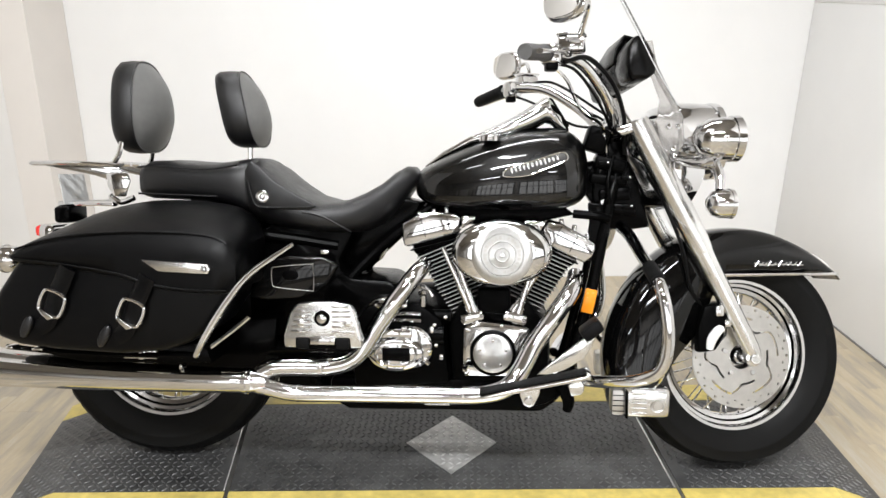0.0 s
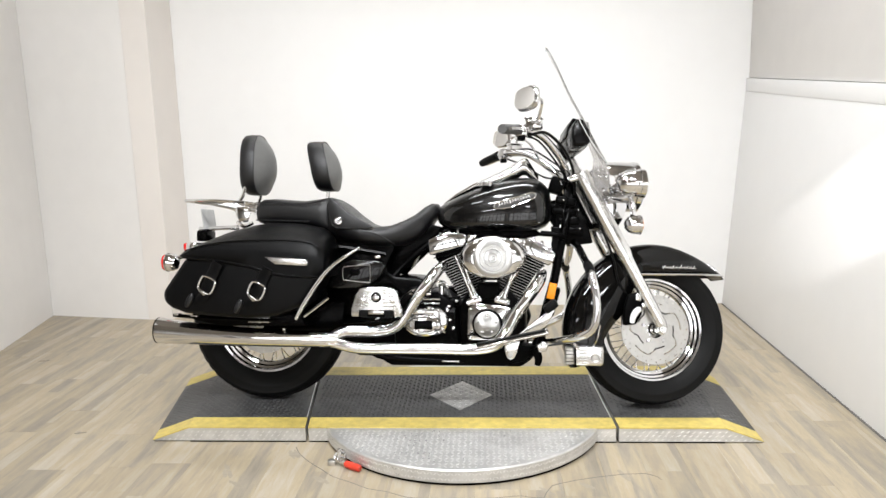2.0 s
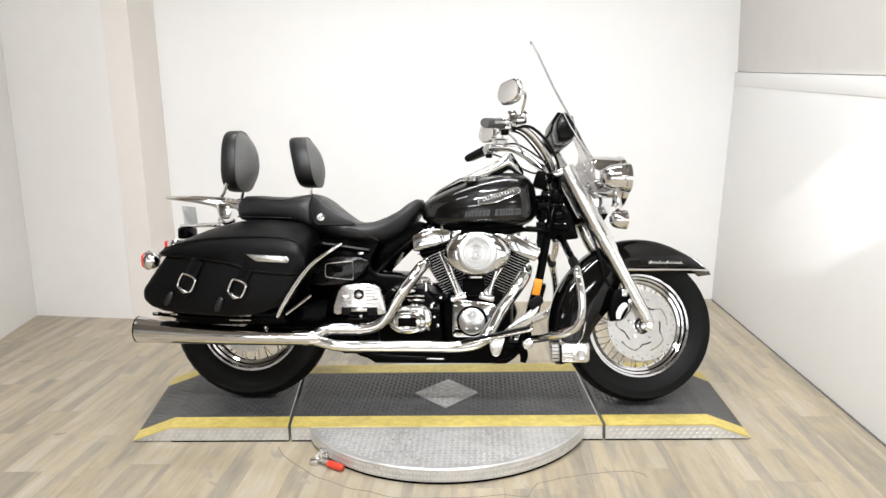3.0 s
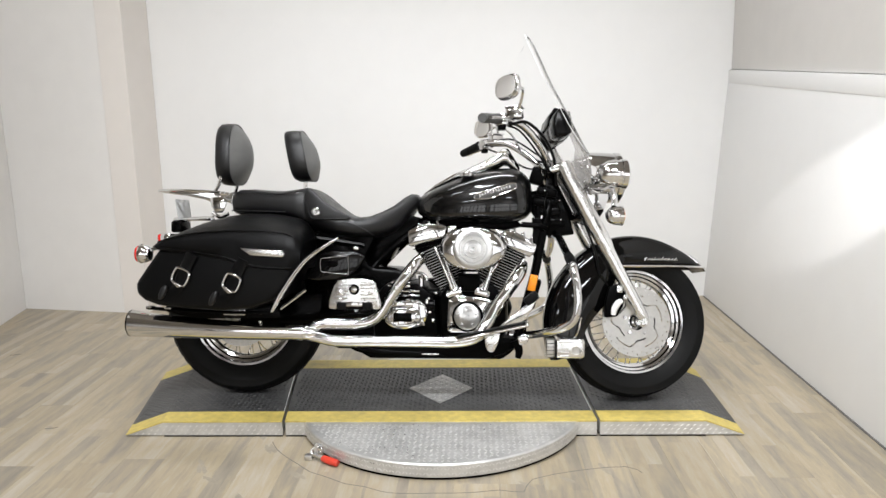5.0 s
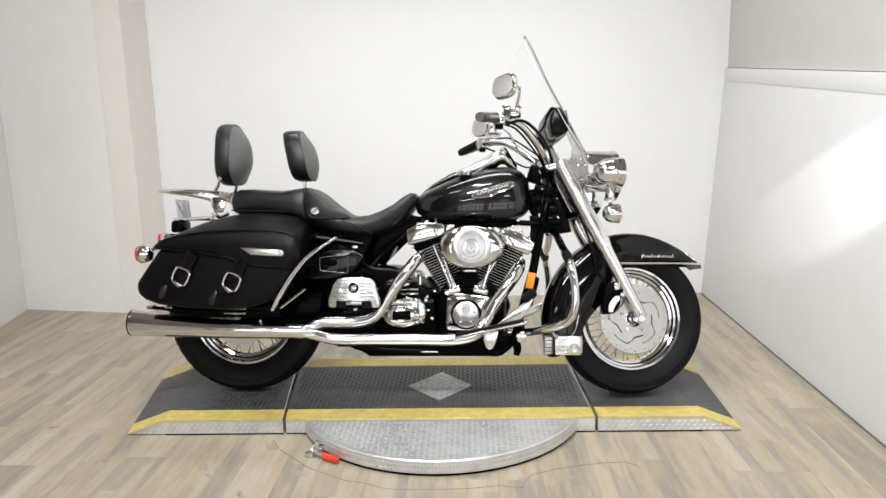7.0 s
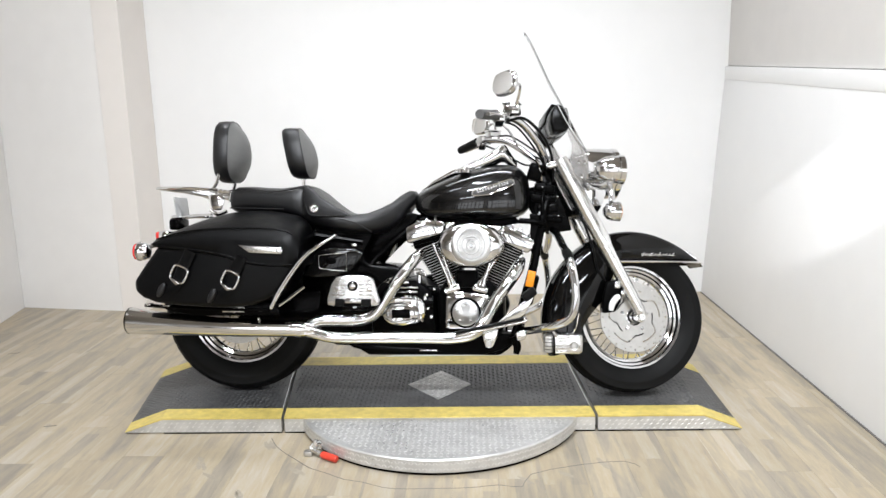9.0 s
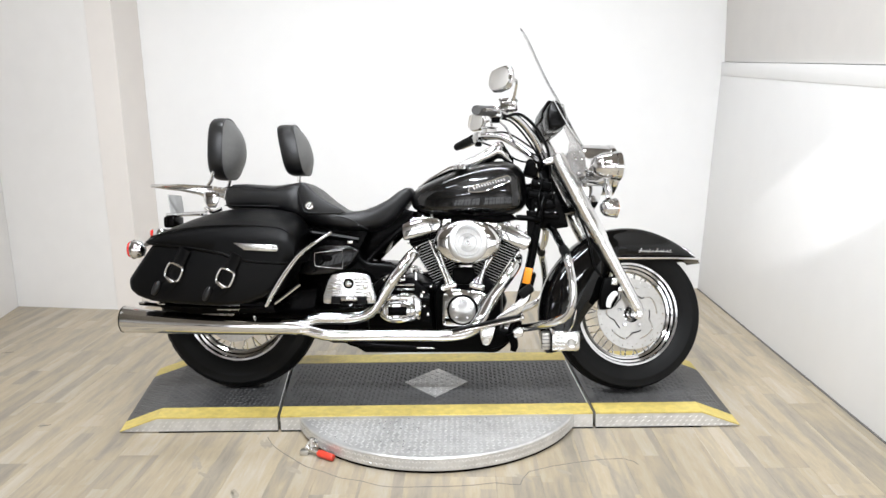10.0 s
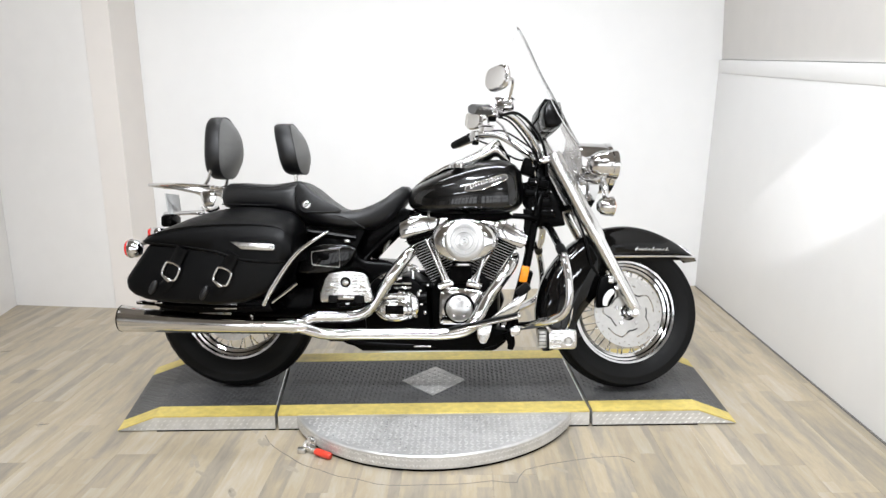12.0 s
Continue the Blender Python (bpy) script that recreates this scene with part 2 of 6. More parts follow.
def prism(outline, y0, y1, bevel=0.0, bm=None, seg=2):
    """An outline in x and z, given thickness along y."""
    own = bmesh.new()
    a = [own.verts.new((x, y0, z)) for x, z in outline]
    b = [own.verts.new((x, y1, z)) for x, z in outline]
    own.faces.new(a)
    own.faces.new(b[::-1])
    k = len(a)
    for i in range(k):
        own.faces.new((a[i], b[i], b[(i + 1) % k], a[(i + 1) % k]))
    if bevel:
        bmesh.ops.recalc_face_normals(own, faces=own.faces)
        es = [e for e in own.edges if len(e.link_faces) == 2 and e.calc_face_angle(0) > 0.6]
        bmesh.ops.bevel(own, geom=es, offset=bevel, segments=seg, affect="EDGES", profile=0.5, clamp_overlap=True)
    if bm is None:
        return own
    tmp = bpy.data.meshes.new("tmp")
    own.to_mesh(tmp)
    own.free()
    bm.from_mesh(tmp)
    bpy.data.meshes.remove(tmp)
    return bm


def rbox(c, s, bevel=0.005, m=None, bm=None, seg=2):
    """A box with rounded edges: centre, size, and an optional turn about its centre."""
    own = bmesh.new()
    bmesh.ops.create_cube(own, size=1, matrix=Matrix.Diagonal((*s, 1)))
    if bevel:
        bmesh.ops.bevel(own, geom=own.edges[:], offset=bevel, segments=seg, affect="EDGES", profile=0.5, clamp_overlap=True)
    own.transform(Matrix.Translation(c) @ (m or Matrix.Identity(4)))
    if bm is None:
        return own
    tmp = bpy.data.meshes.new("tmp")
    own.to_mesh(tmp)
    own.free()
    bm.from_mesh(tmp)
    bpy.data.meshes.remove(tmp)
    return bm


def oval(cx, cy, cz, hy, hz, n=24, power=2.4, x=None):
    """A rounded-square ring across the x axis."""
    ring = []
    for i in range(n):
        a = 2 * math.pi * i / n
        c, s = math.cos(a), math.sin(a)
        ring.append(Vector((cx, cy + hy * math.copysign(abs(c) ** (2 / power), c), cz + hz * math.copysign(abs(s) ** (2 / power), s))))
    return ring


def blob(c, r, power=2.6, m=None, nu=24, nv=14, bm=None):
    """A cushion-like rounded form with half sizes r."""
    rings = []
    f = lambda v: math.copysign(abs(v) ** (2 / power), v)
    for j in range(1, nv):
        b = -math.pi / 2 + math.pi * j / nv
        rings.append([Vector((r[0] * f(math.cos(b)) * f(math.cos(2 * math.pi * i / nu)), r[1] * f(math.cos(b)) * f(math.sin(2 * math.pi * i / nu)), r[2] * f(math.sin(b)))) for i in range(nu)])
    t = Matrix.Translation(c) @ (m or Matrix.Identity(4))
    return loft([[t @ v for v in q] for q in rings], bm)


# ---- the room ----
LEFT, RIGHT, BACK, TOP = -2.79, 1.62, 1.76, 3.3


def slab(name, lo, hi, mat, label="", bevel=0.0):
    c = [(a + b) / 2 for a, b in zip(lo, hi)]
    s = [b - a for a, b in zip(lo, hi)]
    return part(name, rbox(c, s, bevel), mat, None, label, kind="structure")


floor = slab("floor", (-7, -7, -0.1), (7, 2.0, -0.004), SUBFLOOR, "washed oak vinyl plank floor")
slab("wall_back", (-2.1, BACK, 0), (1.9, BACK + 0.15, TOP), WALL, "plain white painted back wall")


def askew(name, plan, mat, label):
    """A wall of any four-cornered plan, from floor to ceiling."""
    bm = bmesh.new()
    low = [bm.verts.new((x, y, 0)) for x, y in plan]
    high = [bm.verts.new((x, y, TOP)) for x, y in plan]
    bm.faces.new(low)
    bm.faces.new(high[::-1])
    for i in range(4):
        bm.faces.new((low[i], low[(i + 1) % 4], high[(i + 1) % 4], high[i]))
    return part(name, bm, mat, None, label, kind="structure")


askew("wall_back_left", ((-3.0, 1.62), (-2.079, 1.466), (-2.079, 1.75), (-3.0, 1.75)), WALL_LEFT, "white painted wall set slightly askew beside the pilaster")
askew("pilaster", ((-2.0765, 1.463), (-1.92, 1.468), (-1.885, 1.7565), (-2.0765, 1.7565)), BEIGE, "shallow beige pilaster with a splayed side")
askew("wall_left", ((LEFT - 0.15, 1.605), (LEFT, 1.582), (LEFT + 0.515, -1.2), (LEFT + 0.365, -1.2)), WALL_LEFT, "white painted side wall set slightly askew")
SLOPE = 0.0563


def out_of_true(p):
    """The side wall swings outward a little towards the corner, more at the top than at the foot."""
    return (p.y + 1.6) / (BACK + 1.6) * (0.03 + 0.065 * min(p.z, 1.4))


def raked(name, lo, hi, mat, label):
    """A wall or board of the side wall, whose upper part follows the raked ledge."""
    c = [(p + q) / 2 for p, q in zip(lo, hi)]
    bm = rbox(c, [q - p for p, q in zip(lo, hi)], 0.004)
    for v in bm.verts:
        if v.co.z > 0.5:
            v.co.z += SLOPE * v.co.y
        v.co.x += out_of_true(v.co)
    return part(name, bm, mat, None, label, kind="structure")


raked("wall_right", (RIGHT, -1.6, 0), (RIGHT + 0.11, BACK - 0.003, 1.31), WALL, "white painted half-height side wall")
raked("ledge_trim", (RIGHT - 0.0025, -1.6, 1.264), (RIGHT + 0.12, BACK - 0.006, 1.343), TRIM, "white painted ledge board")
raked("wall_right_upper", (RIGHT + 0.015, -1.6, 1.346), (RIGHT + 0.14, BACK - 0.003, TOP - 0.1), WALL_UPPER, "greyish wall above the ledge")
joint = slab("wall_joint", (RIGHT - 0.007, -1.6, 0.0002), (RIGHT - 0.0002, BACK - 0.02, 0.005), SEAM, "dark strip along the joint at the foot of the wall")
for v in joint.data.vertices:
    v.co.x += out_of_true(v.co)
slab("wall_showroom_left", (-7.0, -7, 0), (-6.85, 1.7, TOP), SHOWROOM, "plain showroom wall")
slab("wall_showroom_right", (6.85, -7, 0), (7.0, 1.7, TOP), SHOWROOM, "plain showroom wall")
slab("wall_showroom_back", (-6.8, -7.0, 0), (6.8, -6.85, TOP), SHOWROOM, "plain showroom wall")
slab("wall_showroom_side_a", (-6.8, 1.6, 0), (-3.05, 1.75, TOP), SHOWROOM, "plain showroom wall")
slab("wall_showroom_side_b", (1.95, 1.6, 0), (6.8, 1.75, TOP), SHOWROOM, "plain showroom wall")
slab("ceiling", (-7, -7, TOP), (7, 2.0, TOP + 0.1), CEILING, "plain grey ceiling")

LAMP = (0.965, 0.98, 1.0)
for name, at, aim, sx, sy, watts, degrees in (
        ("unseen_lamp_front", (-1.4, -1.2, 3.2), (-1.2, -0.4, 0), 0.5, 0.16, 6, 110),
        ("unseen_lamp_front", (-0.3, -1.2, 3.2), (-0.2, -0.4, 0), 0.5, 0.16, 10, 120),
        # Fill added out of view, aimed to lift the right wall.
        ("unseen_lamp_front", (-0.5, -1.0, 3.2), (1.62, -0.1, 0.5), 0.5, 0.16, 20, 100),
        ("ceiling_lamp_rear", (-0.1, 0.62, 3.2), (-0.1, 0.95, 0), 2.4, 0.14, 36, 84),
        ("ceiling_lamp_aisle", (-0.75, -2.5, 3.2), (-0.9, -0.2, 0.3), 0.9, 0.14, 122, 165),
        ("ceiling_lamp_aisle", (0.65, -2.5, 3.2), (0.5, -0.2, 0.3), 0.9, 0.14, 134, 165),
        # Two lamps added behind the camera to brighten the end wall in reflections.
        ("unseen_lamp_far", (-2.2, -5.7, 3.2), (-2.2, -6.0, 0), 1.2, 0.3, 230, 160),
        ("unseen_lamp_far", (2.0, -5.7, 3.2), (2.0, -6.0, 0), 1.2, 0.3, 230, 160)):
    area(name, at, aim, sx, sy, watts, LAMP).data.spread = radians(degrees)
# Unseen source, added to throw the bright patch on the right wall.
d = bpy.data.lights.new("wall_patch_light", "SPOT")
d.energy, d.spot_size, d.spot_blend, d.shadow_soft_size, d.color = 1900, radians(7.5), 0.55, 0.02, (1.0, 0.99, 0.98)
new("wall_patch_light", d).matrix_world = look((0.85, -3.3, 2.3), (1.62, -0.12, 0.93))
# Random pale and dark panels added out of view, to give chrome contrast.
rng = random.Random(8)
x = -6.6
while x < -3.6:
    wide_, high = rng.choice((0.1, 0.25, 0.5, 0.9)), rng.uniform(1.2, 2.5)
    slab("reflection_panel", (x, -6.85, 0.15), (x + wide_, -6.82, high), TRIM if rng.random() < 0.4 else DARK, "unseen panel added for reflections")
    x += wide_ + rng.uniform(0.1, 0.5)

# unseen daylit windows in the end wall, behind the camera, inferred from tank reflections
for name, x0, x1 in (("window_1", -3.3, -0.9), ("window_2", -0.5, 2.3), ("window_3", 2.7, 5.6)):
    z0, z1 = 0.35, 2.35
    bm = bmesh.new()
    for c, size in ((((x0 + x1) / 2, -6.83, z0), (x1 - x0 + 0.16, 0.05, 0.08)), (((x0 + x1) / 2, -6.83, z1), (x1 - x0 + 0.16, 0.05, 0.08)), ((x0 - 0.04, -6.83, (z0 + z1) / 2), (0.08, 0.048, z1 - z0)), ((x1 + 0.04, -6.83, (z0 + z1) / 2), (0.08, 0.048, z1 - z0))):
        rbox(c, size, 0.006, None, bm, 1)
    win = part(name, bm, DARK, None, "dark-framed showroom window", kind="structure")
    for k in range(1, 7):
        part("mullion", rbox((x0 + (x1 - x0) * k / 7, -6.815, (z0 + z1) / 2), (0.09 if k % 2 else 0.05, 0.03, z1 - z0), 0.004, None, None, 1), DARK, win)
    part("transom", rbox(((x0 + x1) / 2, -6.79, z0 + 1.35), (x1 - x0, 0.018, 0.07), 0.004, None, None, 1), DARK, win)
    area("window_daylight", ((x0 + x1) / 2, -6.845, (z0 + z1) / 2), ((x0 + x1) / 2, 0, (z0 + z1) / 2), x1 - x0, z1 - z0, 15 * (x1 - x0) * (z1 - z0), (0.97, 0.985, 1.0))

# ---- turntable, deck and ramps ----
DECK = 0.064
FRONT_Y, REAR_Y = -0.352, 0.345


def across(x_front, x_rear, y):
    """The deck's joints run slightly askew from front to rear."""
    return x_front + (x_rear - x_front) * (y - FRONT_Y) / (REAR_Y - FRONT_Y)


def deck_slab(a, b, y0, y1, z0, z1):
    """A slab between two askew edges a and b, each (x at the front, x at the rear, drop at that edge)."""
    bm = bmesh.new()
    v = []
    for z in (z0, z1):
        for e, y in ((a, y0), (b, y0), (b, y1), (a, y1)):
            v.append(bm.verts.new((across(e[0], e[1], y), y, z if z == z0 else max(z1 - e[2], z0 + 0.001))))
    for f in ((0, 1, 2, 3), (7, 6, 5, 4), (0, 4, 5, 1), (1, 5, 6, 2), (2, 6, 7, 3), (3, 7, 4, 0)):
        bm.faces.new([v[i] for i in f])
    return bm


def tread_bars(place, count, along, wide, high, bm):
    """Raised lozenges of a tread plate; place(i) gives centre, two directions and the normal."""
    for i in range(count):
        c, u, w, n = place(i)
        p = [c - u * along, c - w * wide, c + u * along, c + w * wide]
        q = [c - u * along * 0.6 + n * high, c - w * wide * 0.45 + n * high, c + u * along * 0.6 + n * high, c + w * wide * 0.45 + n * high]
        a, b = [bm.verts.new(x) for x in p], [bm.verts.new(x) for x in q]
        bm.faces.new(b)
        for k in range(4):
            bm.faces.new((a[k], a[(k + 1) % 4], b[(k + 1) % 4], b[k]))
    return bm


def tread_top(x0, x1, y0, y1, z_of, inside, step=0.0195, size=0.0094, height=0.0018):
    """Tread lozenges, alternately turned, on a top surface."""
    spots = []
    nx, ny = int((x1 - x0) / step), int((y1 - y0) / step)
    for j in range(ny + 1):
        for i in range(nx + 1):
            x, y = x0 + i * step, y0 + j * step
            if inside(x, y):
                spots.append((x, y, (i + j) % 2))

    def place(k):
        x, y, odd = spots[k]
        a = radians(45 if odd else -45)
        s = z_of(x + 0.005, y) - z_of(x - 0.005, y)
        u = Vector((math.cos(a), math.sin(a), math.cos(a) * s / 0.01))
        w = Vector((-math.sin(a), math.cos(a), -math.sin(a) * s / 0.01))
        return Vector((x, y, z_of(x, y) + 0.0002)), u, w, Vector((0, 0, 1))

    return tread_bars(place, len(spots), size, size * 0.36, height, bmesh.new())


def side_treads(x0, x1, y, z0, z1, inside, step=0.024):
    """Slanting lozenges in staggered rows on an upright edge."""
    spots = [(x0 + (i + 0.5 * (j % 2)) * step, z0 + j * 0.016) for i in range(int((x1 - x0) / step) + 1) for j in range(int((z1 - z0) / 0.016) + 1)]
    spots = [s for s in spots if inside(*s)]
    u, w = Vector((0.8, 0, 0.6)), Vector((-0.6, 0, 0.8))
    return tread_bars(lambda k: (Vector((spots[k][0], y, spots[k][1])), u, w, Vector((0, -1, 0))), len(spots), 0.0085, 0.0022, 0.0011, bmesh.new())


def empty(name, label, category, group="", m=None):
    ob = new(name)
    ob.empty_display_size = 0.05
    if m is not None:
        ob.matrix_world = m
    return tagged(ob, label=label, category=category, group=group)


def deck_piece(name, label, a, b, bend=None, toe_left=False):
    """A length of deck: aluminium body, black tread mat, yellow edges. With a bend it slopes to the floor at its outer end."""
    thing = empty(name, label, "platform" if bend is None else "ramp", "" if bend is None else "ramps at the turntable")
    spans = [(a, b)]
    if bend:
        spans = [(a, bend), (bend, b)]
    names = {"body": (FRONT_Y, REAR_Y, 0.005, DECK - 0.004), "tread_mat": (-0.262, 0.238, DECK - 0.004, DECK)}
    for key, mat in (("body", ALU), ("tread_mat", BLACK_MAT)):
        y0, y1, z0, z1 = names[key]
        bm = bmesh.new()
        for p, q in spans:
            if key == "body":
                one = deck_slab((p[0], p[1], p[2]), (q[0], q[1], q[2]), y0, y1, z0, z1)
            else:
                one = deck_sheet(p, q, y0, y1, z1, 0.004)
            tmp = bpy.data.meshes.new("tmp")
            one.to_mesh(tmp)
            one.free()
            bm.from_mesh(tmp)
        body = part(key, bm, mat, thing, sharp=20)
    ends_x = (a, b) if bend is None else ((a, bend) if not toe_left else (bend, b))
    part("base_strip", deck_slab((ends_x[0][0], ends_x[0][1], 0), (ends_x[1][0], ends_x[1][1], 0), FRONT_Y - 0.0012, REAR_Y + 0.0012, 0.0, 0.0052), FRAME_BLACK, thing, sharp=20)
    for y0, y1 in ((FRONT_Y - 0.003, -0.262), (0.238, REAR_Y + 0.003)):
        bm = bmesh.new()
        for p, q in spans:
            one = deck_sheet(p, q, y0, y1, DECK + 0.0012, 0.006)
            tmp = bpy.data.meshes.new("tmp")
            one.to_mesh(tmp)
            one.free()
            bm.from_mesh(tmp)
        part("yellow_edge", bm, YELLOW, thing, "worn yellow safety stripe", sharp=20)
    for e, way in ((b, -1),):
        if e[2] == 0:
            part("edge_trim", deck_sheet((e[0] + way * 0.0005, e[1] + way * 0.0005, 0), (e[0] + way * 0.0045, e[1] + way * 0.0045, 0), -0.255, 0.232, DECK + 0.0012, 0.005), ALU_BAR, thing, "bare metal edge", sharp=20)
    lo, hi = min(a[0], b[0]), max(a[0], b[0])

    def drop(x, y):
        if not bend:
            return 0.0
        knee, toe = across(bend[0], bend[1], y), (across(a[0], a[1], y) if toe_left else across(b[0], b[1], y))
        return max(0.0, min(1.0, (x - knee) / (toe - knee))) * (DECK - 0.009)

    ends = (a, b)

    def inside(x, y):
        l, r = across(ends[0][0], ends[0][1], y) + 0.02, across(ends[1][0], ends[1][1], y) - 0.02
        return l < x < r

    wide = [min(a[0], a[1]), max(b[0], b[1])]
    part("mat_tread", tread_top(wide[0], wide[1], -0.25, 0.228, lambda x, y: DECK - drop(x, y), inside), TREAD_BLACK, thing, kind="stuff")
    part("side_tread", side_treads(lo + 0.02, hi - 0.02, FRONT_Y, 0.011, DECK - 0.01, lambda x, z: z < DECK - 0.012 - drop(x, FRONT_Y)), ALU_BAR, thing, kind="stuff")
    return thing


def deck_sheet(p, q, y0, y1, top, thick):
    """A thin sheet that follows the deck's slope."""
    bm = bmesh.new()
    v = []
    for dz in (-thick, 0):
        for e, y in ((p, y0), (q, y0), (q, y1), (p, y1)):
            v.append(bm.verts.new((across(e[0], e[1], y), y, max(top + dz - e[2], 0.0065 if dz else 0.009))))
    for f in ((0, 1, 2, 3), (7, 6, 5, 4), (0, 4, 5, 1), (1, 5, 6, 2), (2, 6, 7, 3), (3, 7, 4, 0)):
        bm.faces.new([v[i] for i in f])
    return bm


GAP_L, GAP_R = (-0.600, -0.690), (0.614, 0.586)
deck_centre = deck_piece("deck", "black tread-plate deck with worn yellow edges on the turntable", (GAP_L[0] + 0.006, GAP_L[1] + 0.006, 0), (GAP_R[0] - 0.006, GAP_R[1] - 0.006, 0))
deck_piece("ramp", "black tread-plate ramp with yellow edges under the rear wheel", (-1.228, -1.352, DECK - 0.004), (GAP_L[0] - 0.006, GAP_L[1] - 0.006, 0), (-1.075, -1.19, 0), True)
deck_piece("ramp", "black tread-plate ramp with yellow edges under the front wheel", (GAP_R[0] + 0.006, GAP_R[1] + 0.006, 0), (1.165, 1.185, DECK - 0.004), (1.02, 1.05, 0))
# diamond of bare metal let into the deck
bm = bmesh.new()
vs = [bm.verts.new(p) for p in ((-0.138, -0.02, DECK + 0.0024), (0.0, -0.186, DECK + 0.0024), (0.134, -0.02, DECK + 0.0024), (0.0, 0.146, DECK + 0.0024))]
f = bm.faces.new(vs)
r = bmesh.ops.extrude_face_region(bm, geom=[f])
for v in r["geom"]:
    if isinstance(v, bmesh.types.BMVert):
        v.co.z -= 0.004
WORN_STEEL = material("worn_bare_steel", (0.36, 0.355, 0.345), 0.42, 0.6, 0.4, 30, 0.2, 150, second=(0.52, 0.515, 0.50))
diamond = part("diamond_plate", bm, WORN_STEEL, deck_centre, "bare worn steel diamond", sharp=20)
part("diamond_tread", tread_top(-0.14, 0.14, -0.18, 0.14, lambda x, y: DECK + 0.0024, lambda x, y: abs(x) / 0.118 + abs(y + 0.02) / 0.146 < 1, 0.023, 0.0112), ALU_BAR, deck_centre, kind="stuff")

# round plate that the deck turns on
table = empty("turntable", "round aluminium diamond-plate turntable on the floor", "turntable")
R_TABLE, C_TABLE = 0.573, (0.009, -0.130)
part("disc", lathe([(0.0, 0.010), (R_TABLE - 0.004, 0.010), (R_TABLE, 0.013), (R_TABLE, 0.056), (R_TABLE - 0.005, 0.0605), (0.0, 0.0605)], (*C_TABLE, 0), "z", 128), ALU, table, sharp=30)
part("base_ring", lathe([(R_TABLE - 0.06, 0.0), (R_TABLE - 0.008, 0.0), (R_TABLE - 0.008, 0.011), (R_TABLE - 0.06, 0.011)], (*C_TABLE, 0), "z", 96, close=True), FRAME_BLACK, table)
part("top_tread", tread_top(-0.6, 0.6, -0.70, -0.36, lambda x, y: 0.0605, lambda x, y: math.hypot(x - C_TABLE[0], y - C_TABLE[1]) < R_TABLE - 0.018 and y < FRONT_Y - 0.012, 0.021, 0.0098), ALU_BAR, table, kind="stuff")
rim_spots = [(a, j) for a in range(0, 150) for j in range(2)]


def rim_place(k):
    i, j = rim_spots[k]
    a = math.pi + math.pi * i / 149
    t, out = Vector((-math.sin(a), math.cos(a), 0)), Vector((math.cos(a), math.sin(a), 0))
    s = 0.707 if (i + j) % 2 else -0.707
    return Vector((*C_TABLE, 0)) + out * R_TABLE + Vector((0, 0, 0.024 + 0.02 * j)), t * 0.707 + Vector((0, 0, s)), Vector((0, 0, 0.707)) - t * s, out


part("rim_tread", tread_bars(rim_place, len(rim_spots), 0.0080, 0.0022, 0.0010, bmesh.new()), ALU_BAR, table, kind="stuff")

# locking lever at the turntable's edge
lever = empty("locking_lever", "steel locking lever with a red plastic grip on the floor", "lever")
part("hook", tube([(-0.420, -0.520, 0.040), (-0.432, -0.532, 0.046), (-0.452, -0.540, 0.026), (-0.428, -0.555, 0.018), (-0.404, -0.566, 0.017)], 0.0075, 8), SATIN, lever)
part("bracket", rbox((-0.462, -0.545, 0.010), (0.030, 0.024, 0.020), 0.004), STEEL, lever)
part("clamp_plate", rbox((-0.424, -0.535, 0.034), (0.034, 0.016, 0.022), 0.004, Matrix.Rotation(-0.5, 4, "Z")), SATIN, lever)
part("pivot", lathe([(0.0, 0.058), (0.006, 0.058), (0.008, 0.054), (0.008, 0.024), (0.0, 0.024)], (-0.436, -0.534, 0), "z", 12), STEEL, lever)
part("grip", tube([(-0.408, -0.566, 0.016), (-0.398, -0.572, 0.0150), (-0.354, -0.600, 0.0150), (-0.346, -0.605, 0.0145)], [0.010, 0.0130, 0.0130, 0.010], 14, smooth=3), RED_GRIP, lever)

# uneven round cut in the floor covering
rng = random.Random(11)
cut = [(0.02 + (0.742 + rng.uniform(-0.008, 0.008)) * math.cos(radians(k)), -0.05 + (0.742 + rng.uniform(-0.008, 0.008)) * math.sin(radians(k))) for k in range(208, 292, 6)]
cut += [(0.30, -0.775), (0.335, -0.69), (0.51, -0.625), (0.67, -0.60), (0.715, -0.645)]
part("floor_cut", tube([(x, y, 0.0002) for x, y in cut], 0.0015, 5, smooth=2, squash=0.5), SEAM, None, "fine uneven cut in the vinyl floor", kind="structure")

